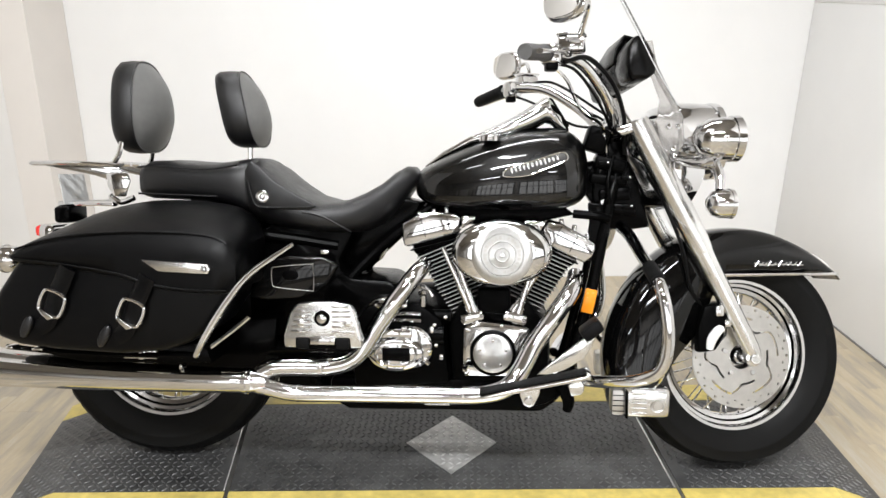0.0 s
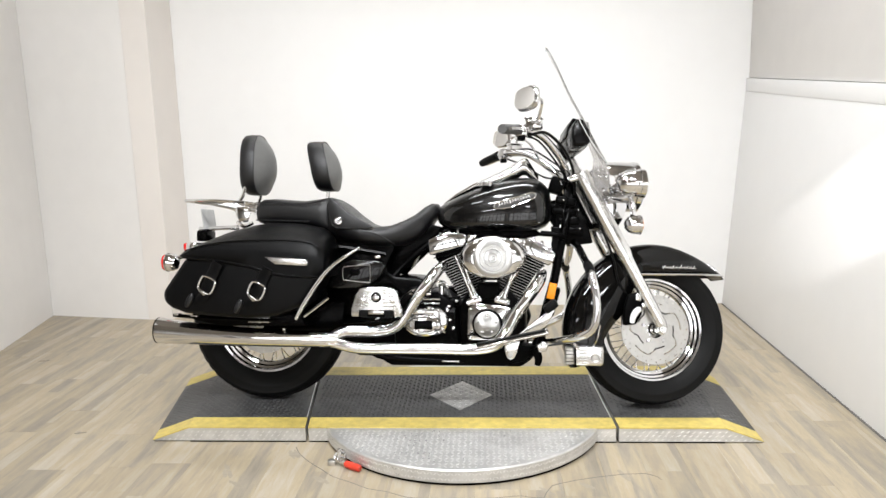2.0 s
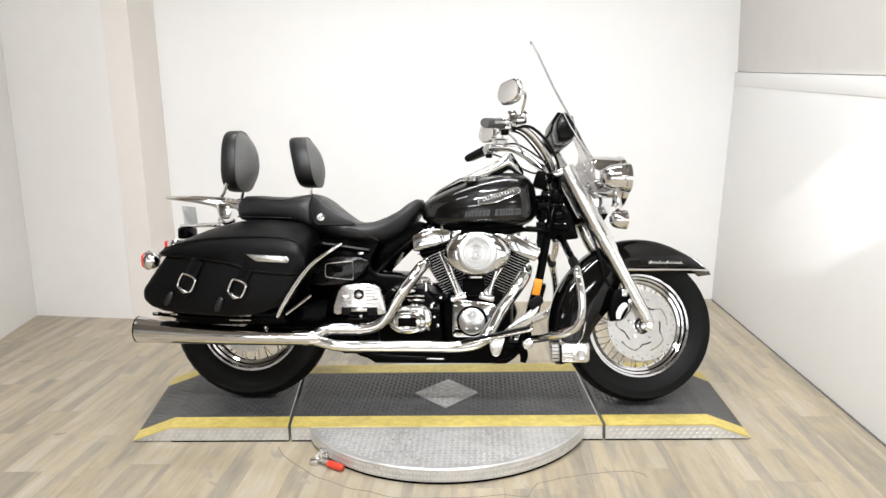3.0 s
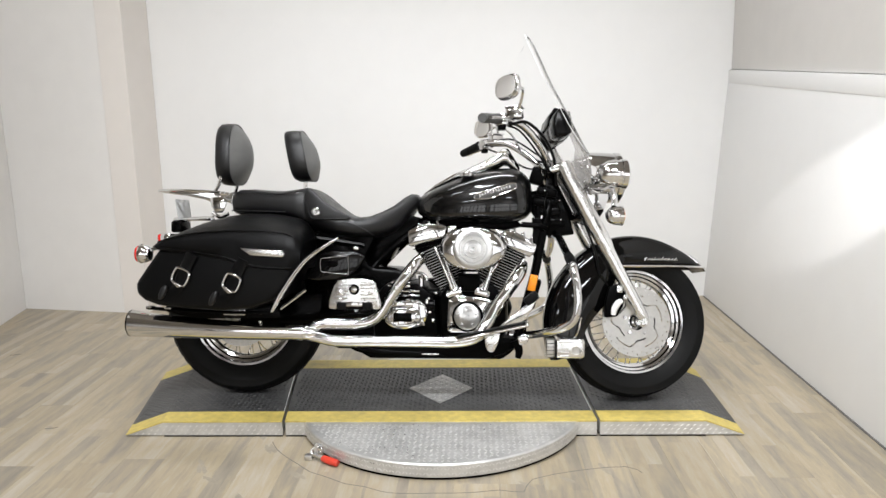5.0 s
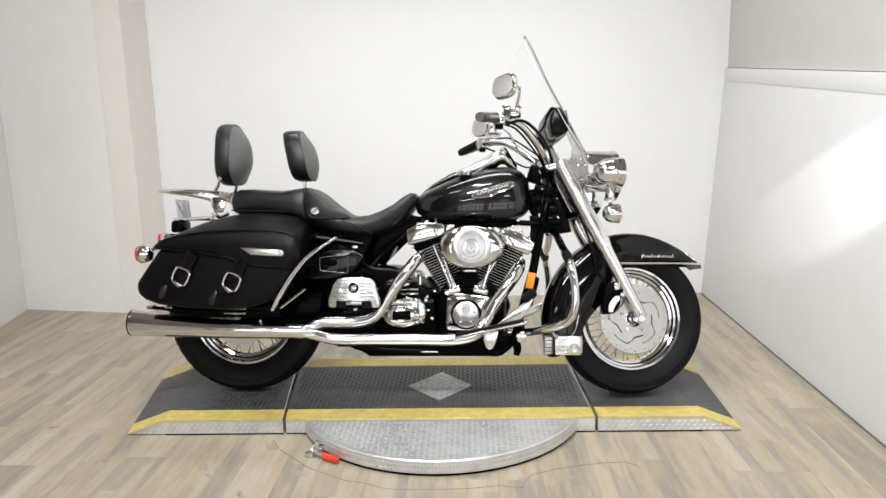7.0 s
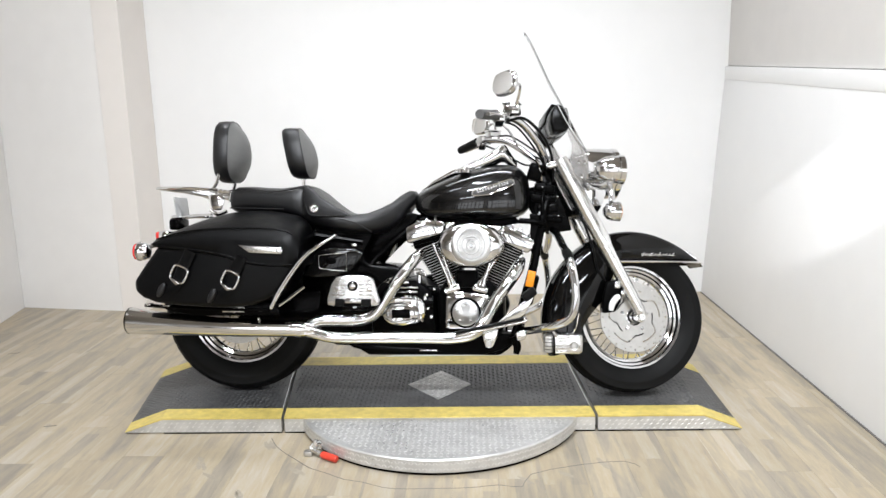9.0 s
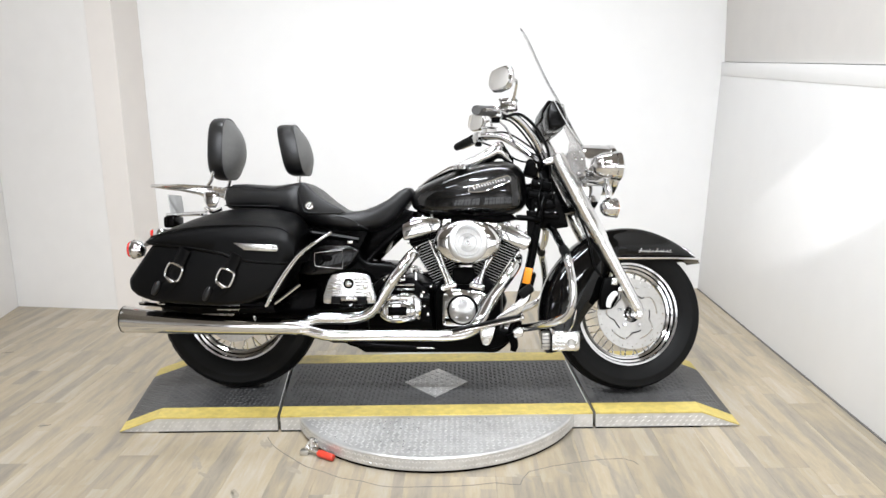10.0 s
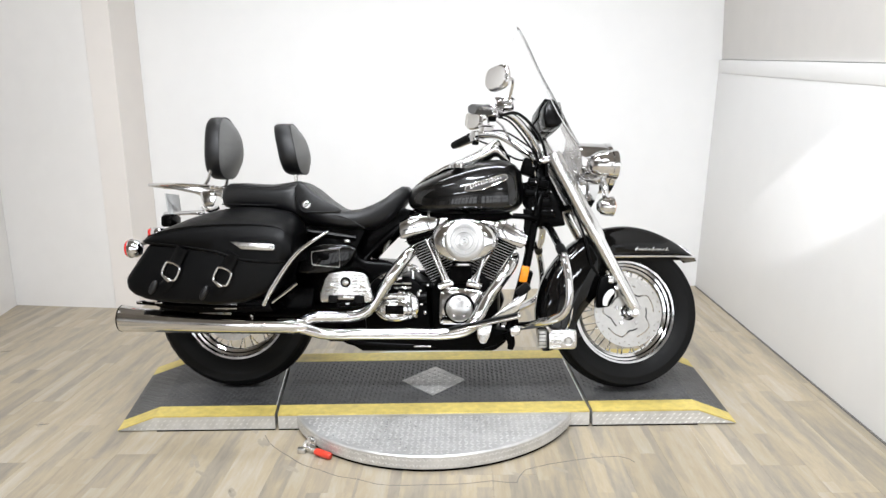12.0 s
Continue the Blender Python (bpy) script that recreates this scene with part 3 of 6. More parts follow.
for x, y, long_, turn in ((-1.575, -0.273, 0.030, 0.25), (-2.289, 0.648, 0.034, 0.3)):
    bm = bmesh.new()
    for p in range(3):
        rbox((x + (p - 1) * long_ * 0.5 * math.cos(turn), y + (p - 1) * long_ * 0.5 * math.sin(turn), 0.0004), (long_ * 0.62, 0.006 - 0.0015 * abs(p - 1), 0.0008), 0.0002, Matrix.Rotation(turn + 0.2 * (p - 1), 4, "Z"), bm, 1)
    part("floor_fleck", bm, SEAM, None, "dark scratch in the vinyl floor", kind="structure")
rng = random.Random(5)
for k, (x, y, s) in enumerate(((-0.70, -0.36, 0.05), (-0.62, -0.47, 0.06), (-0.64, -0.82, 0.05), (-0.83, -0.62, 0.05), (-0.77, -0.70, 0.05), (-0.637, -0.822, 0.03), (0.44, -0.69, 0.05), (0.60, -0.62, 0.06), (0.32, -0.74, 0.05), (-0.48, -0.66, 0.05), (-1.585, -0.267, 0.04), (-0.85, -0.56, 0.04))):
    bm = bmesh.new()
    turn = rng.uniform(0.7, 1.2)
    for p in range(2):
        c = Vector((x + rng.uniform(-0.3, 0.3) * s, y + rng.uniform(-0.3, 0.3) * s, 0.0003 + 0.0001 * p))
        ring = []
        for q in range(18):
            a = 2 * math.pi * q / 18
            u, v = s * rng.uniform(0.55, 0.75) * math.cos(a), s * 0.17 * rng.uniform(0.6, 1.3) * math.sin(a)
            ring.append(bm.verts.new(c + Vector((u * math.cos(turn) + v * math.sin(turn), -u * math.sin(turn) + v * math.cos(turn), 0))))
        bm.faces.new(ring)
    part("floor_stain", bm, STAIN, None, "pale grey scuff on the vinyl floor", kind="structure")

# ---- the motorcycle ----
# Built upright, x to the front, then leaned on its stand and set on the deck.
bike = empty("motorcycle", "black touring motorcycle with chrome engine, leather saddlebags and windshield", "motorcycle", m=Matrix.Translation((-0.02, -0.05, DECK)) @ Matrix.Rotation(radians(-4), 4, "Z") @ Matrix.Rotation(radians(-10), 4, "X"))
STEER_AT = Vector((0.56, 0, 0.85))
STEER = Matrix.Translation(STEER_AT) @ Matrix.Rotation(radians(10), 4, Vector((-math.sin(radians(26)), 0, math.cos(radians(26))))) @ Matrix.Translation(-STEER_AT)
STEER_WHEEL = Matrix.Translation(STEER_AT) @ Matrix.Rotation(radians(14), 4, Vector((-math.sin(radians(26)), 0, math.cos(radians(26))))) @ Matrix.Translation(-STEER_AT)
HUB_F, HUB_R = Vector((0.802, 0, 0.306)), Vector((-0.813, -0.04, 0.3365))


def bp(name, bm, mat, label="", parent=None, steer=False, sharp=35):
    if steer == "bars":
        # the bars sit slightly canted, higher on the left side
        for v in bm.verts:
            v.co.z += 0.095 * max(0.0, v.co.y)
    if steer:
        bm.transform(STEER_WHEEL if steer == "wheel" else STEER)
    return part(name, bm, mat, parent or bike, label, sharp)


def polar_disc(at, r0, r1, y, thick, na, nr, gone):
    """A flat ring with real openings: cells for which gone(i, j) holds are left out."""
    bm = bmesh.new()
    sides = []
    for h in (y, y + thick):
        sides.append([[bm.verts.new(Vector(at) + Vector((r * math.cos(2 * math.pi * i / na), h, r * math.sin(2 * math.pi * i / na)))) for i in range(na)] for r in [r0 + (r1 - r0) * j / nr for j in range(nr + 1)]])
    A, B = sides
    have = lambda i, j: 0 <= j < nr and not gone(i % na, j)
    for j in range(nr):
        for i in range(na):
            if not have(i, j):
                continue
            k = (i + 1) % na
            bm.faces.new((A[j][i], A[j][k], A[j + 1][k], A[j + 1][i]))
            bm.faces.new((B[j][i], B[j + 1][i], B[j + 1][k], B[j][k]))
            if not have(i - 1, j):
                bm.faces.new((A[j][i], A[j + 1][i], B[j + 1][i], B[j][i]))
            if not have(i + 1, j):
                bm.faces.new((A[j][k], B[j][k], B[j + 1][k], A[j + 1][k]))
            if not have(i, j - 1):
                bm.faces.new((A[j][i], B[j][i], B[j][k], A[j][k]))
            if not have(i, j + 1):
                bm.faces.new((A[j + 1][i], A[j + 1][k], B[j + 1][k], B[j + 1][i]))
    bmesh.ops.delete(bm, geom=[v for v in bm.verts if not v.link_faces], context="VERTS")
    return bm


def wheel(name, hub, steer, tyre_r, grow=1.0):
    rim = lathe([(r * grow, y) for r, y in [(0.200, -0.043), (0.2135, -0.0445), (0.2145, -0.041), (0.206, -0.036), (0.199, -0.033), (0.196, -0.027), (0.188, -0.025), (0.185, -0.018), (0.174, -0.015), (0.170, -0.008), (0.170, 0.008), (0.174, 0.015), (0.185, 0.018), (0.188, 0.025), (0.196, 0.027), (0.199, 0.033), (0.206, 0.036), (0.2145, 0.041), (0.2135, 0.0445), (0.200, 0.043), (0.2, 0.03), (0.19, 0.0), (0.2, -0.03)]], hub, "y", 96, close=True)
    w = bp(name, rim, CHROME, "laced wheel with chrome rim and black tyre", steer=steer)
    # Black bands drawn on the rim as the dark rings of its reflection.
    for side in (-1, 1):
        for r0, r1, y0, y1 in ((0.1990, 0.2058, 0.0336, 0.0366), (0.1835, 0.1875, 0.0176, 0.0246)):
            bp("rim_dark_band", lathe([(r1 * grow, side * (y1 + 0.0012)), (r0 * grow, side * (y0 + 0.0012)), (r0 * grow, side * (y0 - 0.002)), (r1 * grow, side * (y1 - 0.002))], hub, "y", 72, close=True), FRAME_BLACK, "black band in place of a dark reflection", w, steer)
    R = tyre_r
    prof = [(r * grow, y) for r, y in ((0.204, -0.041), (0.216, -0.050), (0.235, -0.060), (0.258, -0.0655), (0.262, -0.0668), (0.265, -0.0662), (0.281, -0.0648), (0.2885, -0.0655), (0.291, -0.0635))]
    prof += [(R - 0.016, -0.0555), (R - 0.009, -0.045), (R - 0.004, -0.032), (R - 0.009, -0.030), (R - 0.009, -0.027), (R - 0.002, -0.025), (R, -0.008), (R - 0.006, -0.006), (R - 0.006, -0.003), (R, 0.0)]
    prof = prof + [(r, -y) for r, y in prof[-2::-1]]
    tyre = lathe(prof, hub, "y", 180)
    for v in tyre.verts:
        q = v.co - hub
        r = math.hypot(q.x, q.z)
        k = int(round(math.atan2(q.z, q.x) / (2 * math.pi) * 180)) % 180
        if r > R - 0.02 and 0.03 < abs(q.y) < 0.058 and (k + (1 if q.y > 0 else 0)) % 4 == 0:
            f = (r - 0.0014) / r
            v.co = hub + Vector((q.x * f, q.y * 0.97, q.z * f))
    bp("tyre", tyre, RUBBER, "black rubber tyre", w, steer, 30)
    hb = lathe([(0.0, -0.075), (0.02, -0.075), (0.024, -0.06), (0.05, -0.056), (0.052, -0.048), (0.03, -0.042), (0.026, 0.0), (0.03, 0.042), (0.052, 0.048), (0.05, 0.056), (0.024, 0.06), (0.02, 0.075), (0.0, 0.075)], hub, "y", 40)
    bp("hub", hb, CHROME, "", w, steer)
    for k in range(40):
        a = 2 * math.pi * k / 40
        s = -1 if k % 2 else 1
        b = a + (0.55 if (k // 2) % 2 else -0.55)
        p = hub + Vector((0.047 * math.cos(b), s * 0.05, 0.047 * math.sin(b)))
        q = hub + Vector((0.172 * grow * math.cos(a), s * 0.010, 0.172 * grow * math.sin(a)))
        bp("spoke", tube([p, q], 0.0025, 6, smooth=0), SATIN, "", w, steer)
    for k in range(40):
        a = 2 * math.pi * k / 40
        s = -1 if k % 2 else 1
        q = hub + Vector((0.163 * grow * math.cos(a), s * 0.0125, 0.163 * grow * math.sin(a)))
        e = hub + Vector((0.173 * grow * math.cos(a), s * 0.009, 0.173 * grow * math.sin(a)))
        bp("nipple", tube([q, e], 0.0034, 6, smooth=0), CHROME, "", w, steer)
    return w


def brake_disc(hub, w, steer, y, r1=0.140):
    r0, na, nr = 0.034, 240, 36

    def gone(i, j):
        r, turn = r0 + (r1 - r0) * (j + 0.5) / nr, 360 * (i + 0.5) / na
        # drilled outer band
        for ring, shift in ((0.121, 0), (0.131, 9)):
            a = (turn + shift) % 18 - 9
            if math.hypot(r - ring, radians(a) * r) < 0.0031:
                return True
        # five winding slots, each running from an outer arc to an inner one
        q = turn % 72
        for u in (q, q + 72):
            if u < 84:
                k = max(0.0, min(1.0, (u - 34) / 24))
                if abs(r - (0.105 - 0.030 * k * k * (3 - 2 * k))) < 0.0036:
                    return True
        return math.hypot(r - 0.056, radians((turn + 20) % 72 - 36) * r) < 0.0050

    d = bp("brake_disc", polar_disc(hub, r0, r1, y, 0.005, na, nr, gone), STEEL, "drilled steel brake disc with curved slots", w, steer, 30)
    # Dark ring added behind the slots so that they read as dark.
    bp("slot_backing", lathe([(0.036, y + 0.010), (0.087, y + 0.010), (0.087, y + 0.014), (0.036, y + 0.014)], hub, "y", 40, close=True), DARK, "dark ring added behind the disc", w, steer)
    for k in range(5):
        a = 2 * math.pi * k / 5 + 0.3
        bp("disc_bolt", lathe([(0.0, y - 0.006), (0.006, y - 0.006), (0.0065, y), (0.0, y)], hub + Vector((0.052 * math.cos(a), 0, 0.052 * math.sin(a))), "y", 10), CHROME, "", w, steer)
    return d


front_wheel = wheel("front_wheel", HUB_F, "wheel", 0.306)
brake_disc(HUB_F, front_wheel, "wheel", -0.078)
rear_wheel = wheel("rear_wheel", HUB_R, False, 0.3435, 1.09)
brake_disc(HUB_R, rear_wheel, False, -0.082)

# front fender: deep valance behind the fork, level lower edge ahead of it
rings = []
for k in range(41):
    a = radians(34 + (205 - 34) * k / 40)
    deg = math.degrees(a)
    R = 0.354 + 0.016 * max(0, (60 - deg) / 26) ** 1.3 + 0.012 * max(0, (deg - 150) / 50)
    cut = 0.224 / max(0.2, math.sin(a)) if deg < 104 else 0.223 - 0.075 * max(0.0, math.sin(math.pi * min(1.0, (deg - 104) / 88)))
    cut = min(cut, R - 0.004)
    half = 0.088 if deg > 60 else 0.088 - 0.03 * ((60 - deg) / 26) ** 1.5
    prof = [(cut, -half), (cut + (R - cut) * 0.4, -half - 0.002), (R - (R - cut) * 0.22, -half * 0.97), (R - (R - cut) * 0.09, -half * 0.84), (R - (R - cut) * 0.03, -half * 0.55), (R, 0)]
    prof += [(r, -y) for r, y in prof[-2::-1]]
    rings.append([HUB_F + Vector((r * math.cos(a), y, r * math.sin(a))) for r, y in prof])
fender = bp("front_fender", loft(rings, cap=False, closed=False), PAINT, "glossy black front fender with chrome edge strip", steer="wheel", sharp=50)
fender.modifiers.new("thickness", "SOLIDIFY").thickness = 0.003
for s in (-1, 1):
    strip = tube([(0.745, s * 0.0895, 0.529), (0.9, s * 0.090, 0.529), (1.04, s * 0.084, 0.5285), (1.09, s * 0.066, 0.5275), (1.113, s * 0.03, 0.5265), (1.117, 0, 0.526)], 0.0058, 8, squash=0.8)
    bp("edge_strip", strip, CHROME, "chrome strip", fender, "wheel")
bp("fender_tip", tube([(1.062, 0, 0.582), (1.085, 0, 0.562), (1.104, 0, 0.545), (1.116, 0, 0.528)], [0.004, 0.009, 0.011, 0.008], 10), CHROME, "chrome tip", fender, "wheel")
# script badge on the fender as plain slanting strokes
bm = bmesh.new()
for i, (x, h) in enumerate(((0.838, 0.016), (0.851, 0.009), (0.862, 0.009), (0.874, 0.015), (0.888, 0.009), (0.906, 0.017), (0.92, 0.009), (0.933, 0.011), (0.948, 0.009), (0.962, 0.013))):
    tube([(x - 0.004, -0.0925, 0.556 - h * 0.3), (x + 0.003, -0.0925, 0.556 + h * 0.2), (x + 0.008, -0.092, 0.556 + h * 0.65)], 0.0018, 6, bm, 3)
tube([(0.832, -0.0925, 0.561), (0.87, -0.0925, 0.555), (0.91, -0.0925, 0.557), (0.975, -0.0915, 0.554)], 0.0014, 6, bm, 4)
bp("script_badge", bm, SATIN, "silver script badge", fender, "wheel")

# fork
for s in (-1, 1):
    y = s * 0.108
    low, high = Vector((0.822, y, 0.33)), Vector((0.513, y, 0.925))
    d = high - low
    sl = bp("fork_slider", tube([low - d * 0.035, low, low + d * 0.06, low + d * 0.3, low + d * 0.452, low + d * 0.462], [0.016, 0.022, 0.0235, 0.0255, 0.0275, 0.025], 20, smooth=4), SATIN, "polished aluminium fork slider", steer=True)
    bp("axle_clamp", lathe([(0.0, y + s * 0.022), (0.012, y + s * 0.022), (0.014, y + s * 0.014), (0.022, y + s * 0.012), (0.022, y - s * 0.02), (0.0, y - s * 0.02)], (0.822, 0, 0.310), "y", 20), SATIN, "", sl, True)
    bp("fork_cover", tube([low + d * 0.455, low + d * 0.47, low + d * 0.7, low + d * 1.0, low + d * 1.02], [0.027, 0.0315, 0.032, 0.032, 0.024], 24, smooth=3), SATIN, "chrome fork cover", steer=True)
    bp("fork_tube", tube([low + d * 0.4, low + d * 0.5], 0.021, 16, smooth=0), CHROME, "", sl, True)
bp("front_axle", tube([(0.822, -0.132, 0.310), (0.815, 0, 0.309), (0.808, 0.132, 0.308)], 0.009, 12, smooth=0), SATIN, steer=True)
cal = bp("brake_caliper", prism([(0.672, 0.325), (0.672, 0.39), (0.69, 0.45), (0.742, 0.462), (0.752, 0.41), (0.745, 0.37), (0.722, 0.33)], -0.112, -0.055, 0.008), ENGINE_BLACK, "black brake caliper", steer=True)
bp("caliper_cap", tube([(0.702, -0.116, 0.336), (0.707, -0.118, 0.362), (0.724, -0.118, 0.386), (0.737, -0.116, 0.39)], [0.009, 0.0125, 0.0125, 0.009], 12), TRIM, "bare metal face", cal, True)
bp("caliper_bolt", rbox((0.728, -0.112, 0.438), (0.024, 0.02, 0.03), 0.006), SATIN, "", cal, True)
bp("caliper_bolt", rbox((0.752, -0.108, 0.405), (0.02, 0.02, 0.02), 0.006), SATIN, "", cal, True)
bp("brake_hose", tube([(0.70, -0.085, 0.44), (0.655, -0.1, 0.50), (0.63, -0.11, 0.60), (0.585, -0.1, 0.72), (0.55, -0.06, 0.80)], 0.005, 8), CABLE, "black hose", steer=True)

# headlight nacelle with side panels
rings = [oval(0.545, 0, 0.905, 0.09, 0.05, 28, 2.4), oval(0.58, 0, 0.905, 0.108, 0.085, 28, 2.3), oval(0.63, 0, 0.903, 0.112, 0.102, 28, 2.2), oval(0.70, 0, 0.90, 0.106, 0.106, 28, 2.0), oval(0.738, 0, 0.90, 0.102, 0.102, 28, 2.0), oval(0.74, 0, 0.90, 0.107, 0.107, 28, 2.0), oval(0.757, 0, 0.90, 0.106, 0.106, 28, 2.0), oval(0.762, 0, 0.90, 0.097, 0.097, 28, 2.0)]
nac = bp("headlight_nacelle", loft(rings), CHROME, "chrome headlight nacelle", steer=True)
bp("headlight_lens", blob((0.762, 0, 0.90), (0.02, 0.093, 0.093), 2.0), GLASS, "clear headlight lens", nac, True)
for s in (-1, 1):
    bp("nacelle_panel", prism([(0.505, 0.905), (0.53, 0.94), (0.575, 0.955), (0.64, 0.93), (0.69, 0.86), (0.69, 0.80), (0.672, 0.757), (0.60, 0.745)], s * 0.098, s * 0.112, 0.006), CHROME, "", nac, True)
    bp("panel_screw", lathe([(0.0, s * 0.118), (0.007, s * 0.118), (0.009, s * 0.112), (0.0, s * 0.112)], (0.645, 0, 0.765), "y", 14), CHROME, "", nac, True)
bp("lower_clamp", prism([(0.555, 0.72), (0.60, 0.77), (0.68, 0.76), (0.65, 0.715)], -0.1, 0.1, 0.01), FRAME_BLACK, "black lower fork clamp", steer=True)
bp("upper_clamp", prism([(0.44, 0.92), (0.50, 0.945), (0.56, 0.945), (0.55, 0.925), (0.46, 0.9)], -0.125, 0.125, 0.008), CHROME, "chrome upper fork clamp", steer=True)
for s in (-1, 1):
    y = s * 0.205
    lamp = bp("passing_lamp", lathe([(0.0, 0.620), (0.018, 0.621), (0.036, 0.633), (0.049, 0.656), (0.054, 0.688), (0.0545, 0.710), (0.058, 0.712), (0.0585, 0.730), (0.053, 0.735), (0.051, 0.728), (0.0, 0.726)], (0, y, 0.884), "x", 36), CHROME, "chrome bullet passing lamp", steer=True)
    bp("lamp_lens", blob((0.730, y, 0.884), (0.01, 0.051, 0.051), 2.0), GLASS, "clear lens", lamp, True)
    sig = bp("turn_signal", lathe([(0.0, 0.648), (0.015, 0.65), (0.03, 0.662), (0.036, 0.68), (0.036, 0.703), (0.038, 0.704), (0.038, 0.712), (0.033, 0.714), (0.0, 0.713)], (0, y - s * -0.012, 0.72), "x", 28), CHROME, "chrome bullet turn signal", steer=True)
    bp("signal_lens", blob((0.712, y + s * 0.012, 0.72), (0.009, 0.033, 0.033), 2.0), AMBER, "amber lens", sig, True)
    bp("signal_stem", tube([(0.682, y + s * 0.01, 0.755), (0.686, y, 0.79), (0.676, y - s * 0.01, 0.826)], [0.011, 0.013, 0.015], 12), CHROME, "", sig, True)
    bp("lamp_bracket", tube([(0.676, y, 0.83), (0.655, y - s * 0.02, 0.826), (0.62, y - s * 0.07, 0.835), (0.60, y - s * 0.10, 0.85)], [0.022, 0.018, 0.014, 0.014], 14), CHROME, "chrome lamp bracket", steer=True)
bp("lamp_bar", tube([(0.61, -0.13, 0.832), (0.64, 0, 0.79), (0.61, 0.13, 0.832)], 0.011, 12), CHROME, steer=True)

# windshield
prof = [(0.379, 1.482), (0.421, 1.402), (0.482, 1.266), (0.543, 1.152), (0.604, 1.03), (0.642, 0.965)]
line = spline([(x, 0, z) for x, z in prof], 5)
rings = []
for i, p in enumerate(line):
    v = i / (len(line) - 1)
    half = 0.23 * (1 - max(0, (0.24 - v) / 0.24) ** 2.6 * 0.8) * (1 - 0.25 * max(0, v - 0.7) / 0.3)
    rings.append([Vector((p.x - 0.080 * (half * u / 0.23) ** 2 - 0.0, half * u, p.z - 0.02 * u * u * max(0, 1 - v * 4))) for u in [q / 10 - 1 for q in range(21)]])
ws = bp("windshield", loft(rings, cap=False, closed=False), GLASS, "clear acrylic windshield with hazy lower edge", steer=True, sharp=60)
edge = [r[0] for r in rings[::3]][::-1] + [rings[0][i] for i in range(2, 12, 3)]
bp("windshield_edge", tube(edge, 0.0013, 6, smooth=2), EDGE, "polished acrylic edge", ws, True)
for s in (-1, 1):
    bp("side_deflector", prism([(0.492, 1.134), (0.521, 1.135), (0.538, 1.053), (0.575, 0.985), (0.601, 0.948), (0.606, 0.878), (0.588, 0.85), (0.57, 0.848), (0.545, 0.875), (0.533, 0.93), (0.54, 0.985), (0.515, 1.05)], s * 0.176, s * 0.181, 0.002), SMOKED, "hazy lower panel", ws, True)
    for x, z in ((0.563, 0.918), (0.588, 0.918), (0.575, 0.862)):
        bp("rivet", lathe([(0.0, s * 0.188), (0.006, s * 0.187), (0.008, s * 0.181), (0.0, s * 0.181)], (x, 0, z), "y", 12), CHROME, "", ws, True)
    bp("windshield_bracket", tube([(0.50, s * 0.174, 1.135), (0.535, s * 0.172, 1.05), (0.59, s * 0.16, 0.95), (0.61, s * 0.135, 0.86)], 0.005, 8), CHROME, "chrome bracket", ws, True)

POUCH = material("black_glossy_vinyl", (0.001, 0.001, 0.001), 0.22, 0.0, 0.3, 30, 0.25, 200, spec=0.16)
# three-pocket pouch behind the windshield
pouch = bp("windshield_pouch", prism([(0.458, 1.09), (0.462, 1.135), (0.482, 1.170), (0.510, 1.164), (0.54, 1.115), (0.55, 1.065), (0.515, 1.042), (0.475, 1.036)], -0.075, 0.075, 0.016), POUCH, "black leather windshield pouch", steer=True, sharp=60)
for y in (-0.135, 0.135):
    bp("pocket", prism([(0.452, 1.075), (0.456, 1.115), (0.476, 1.150), (0.50, 1.145), (0.525, 1.10), (0.532, 1.055), (0.505, 1.035), (0.463, 1.035)], y - 0.055, y + 0.055, 0.016), POUCH, "", pouch, True, 60)
bp("pocket_flap", prism([(0.450, 1.10), (0.456, 1.138), (0.480, 1.176), (0.514, 1.168), (0.51, 1.163), (0.482, 1.168), (0.463, 1.134), (0.46, 1.10)], -0.078, 0.078, 0.003), POUCH, "", pouch, True, 60)

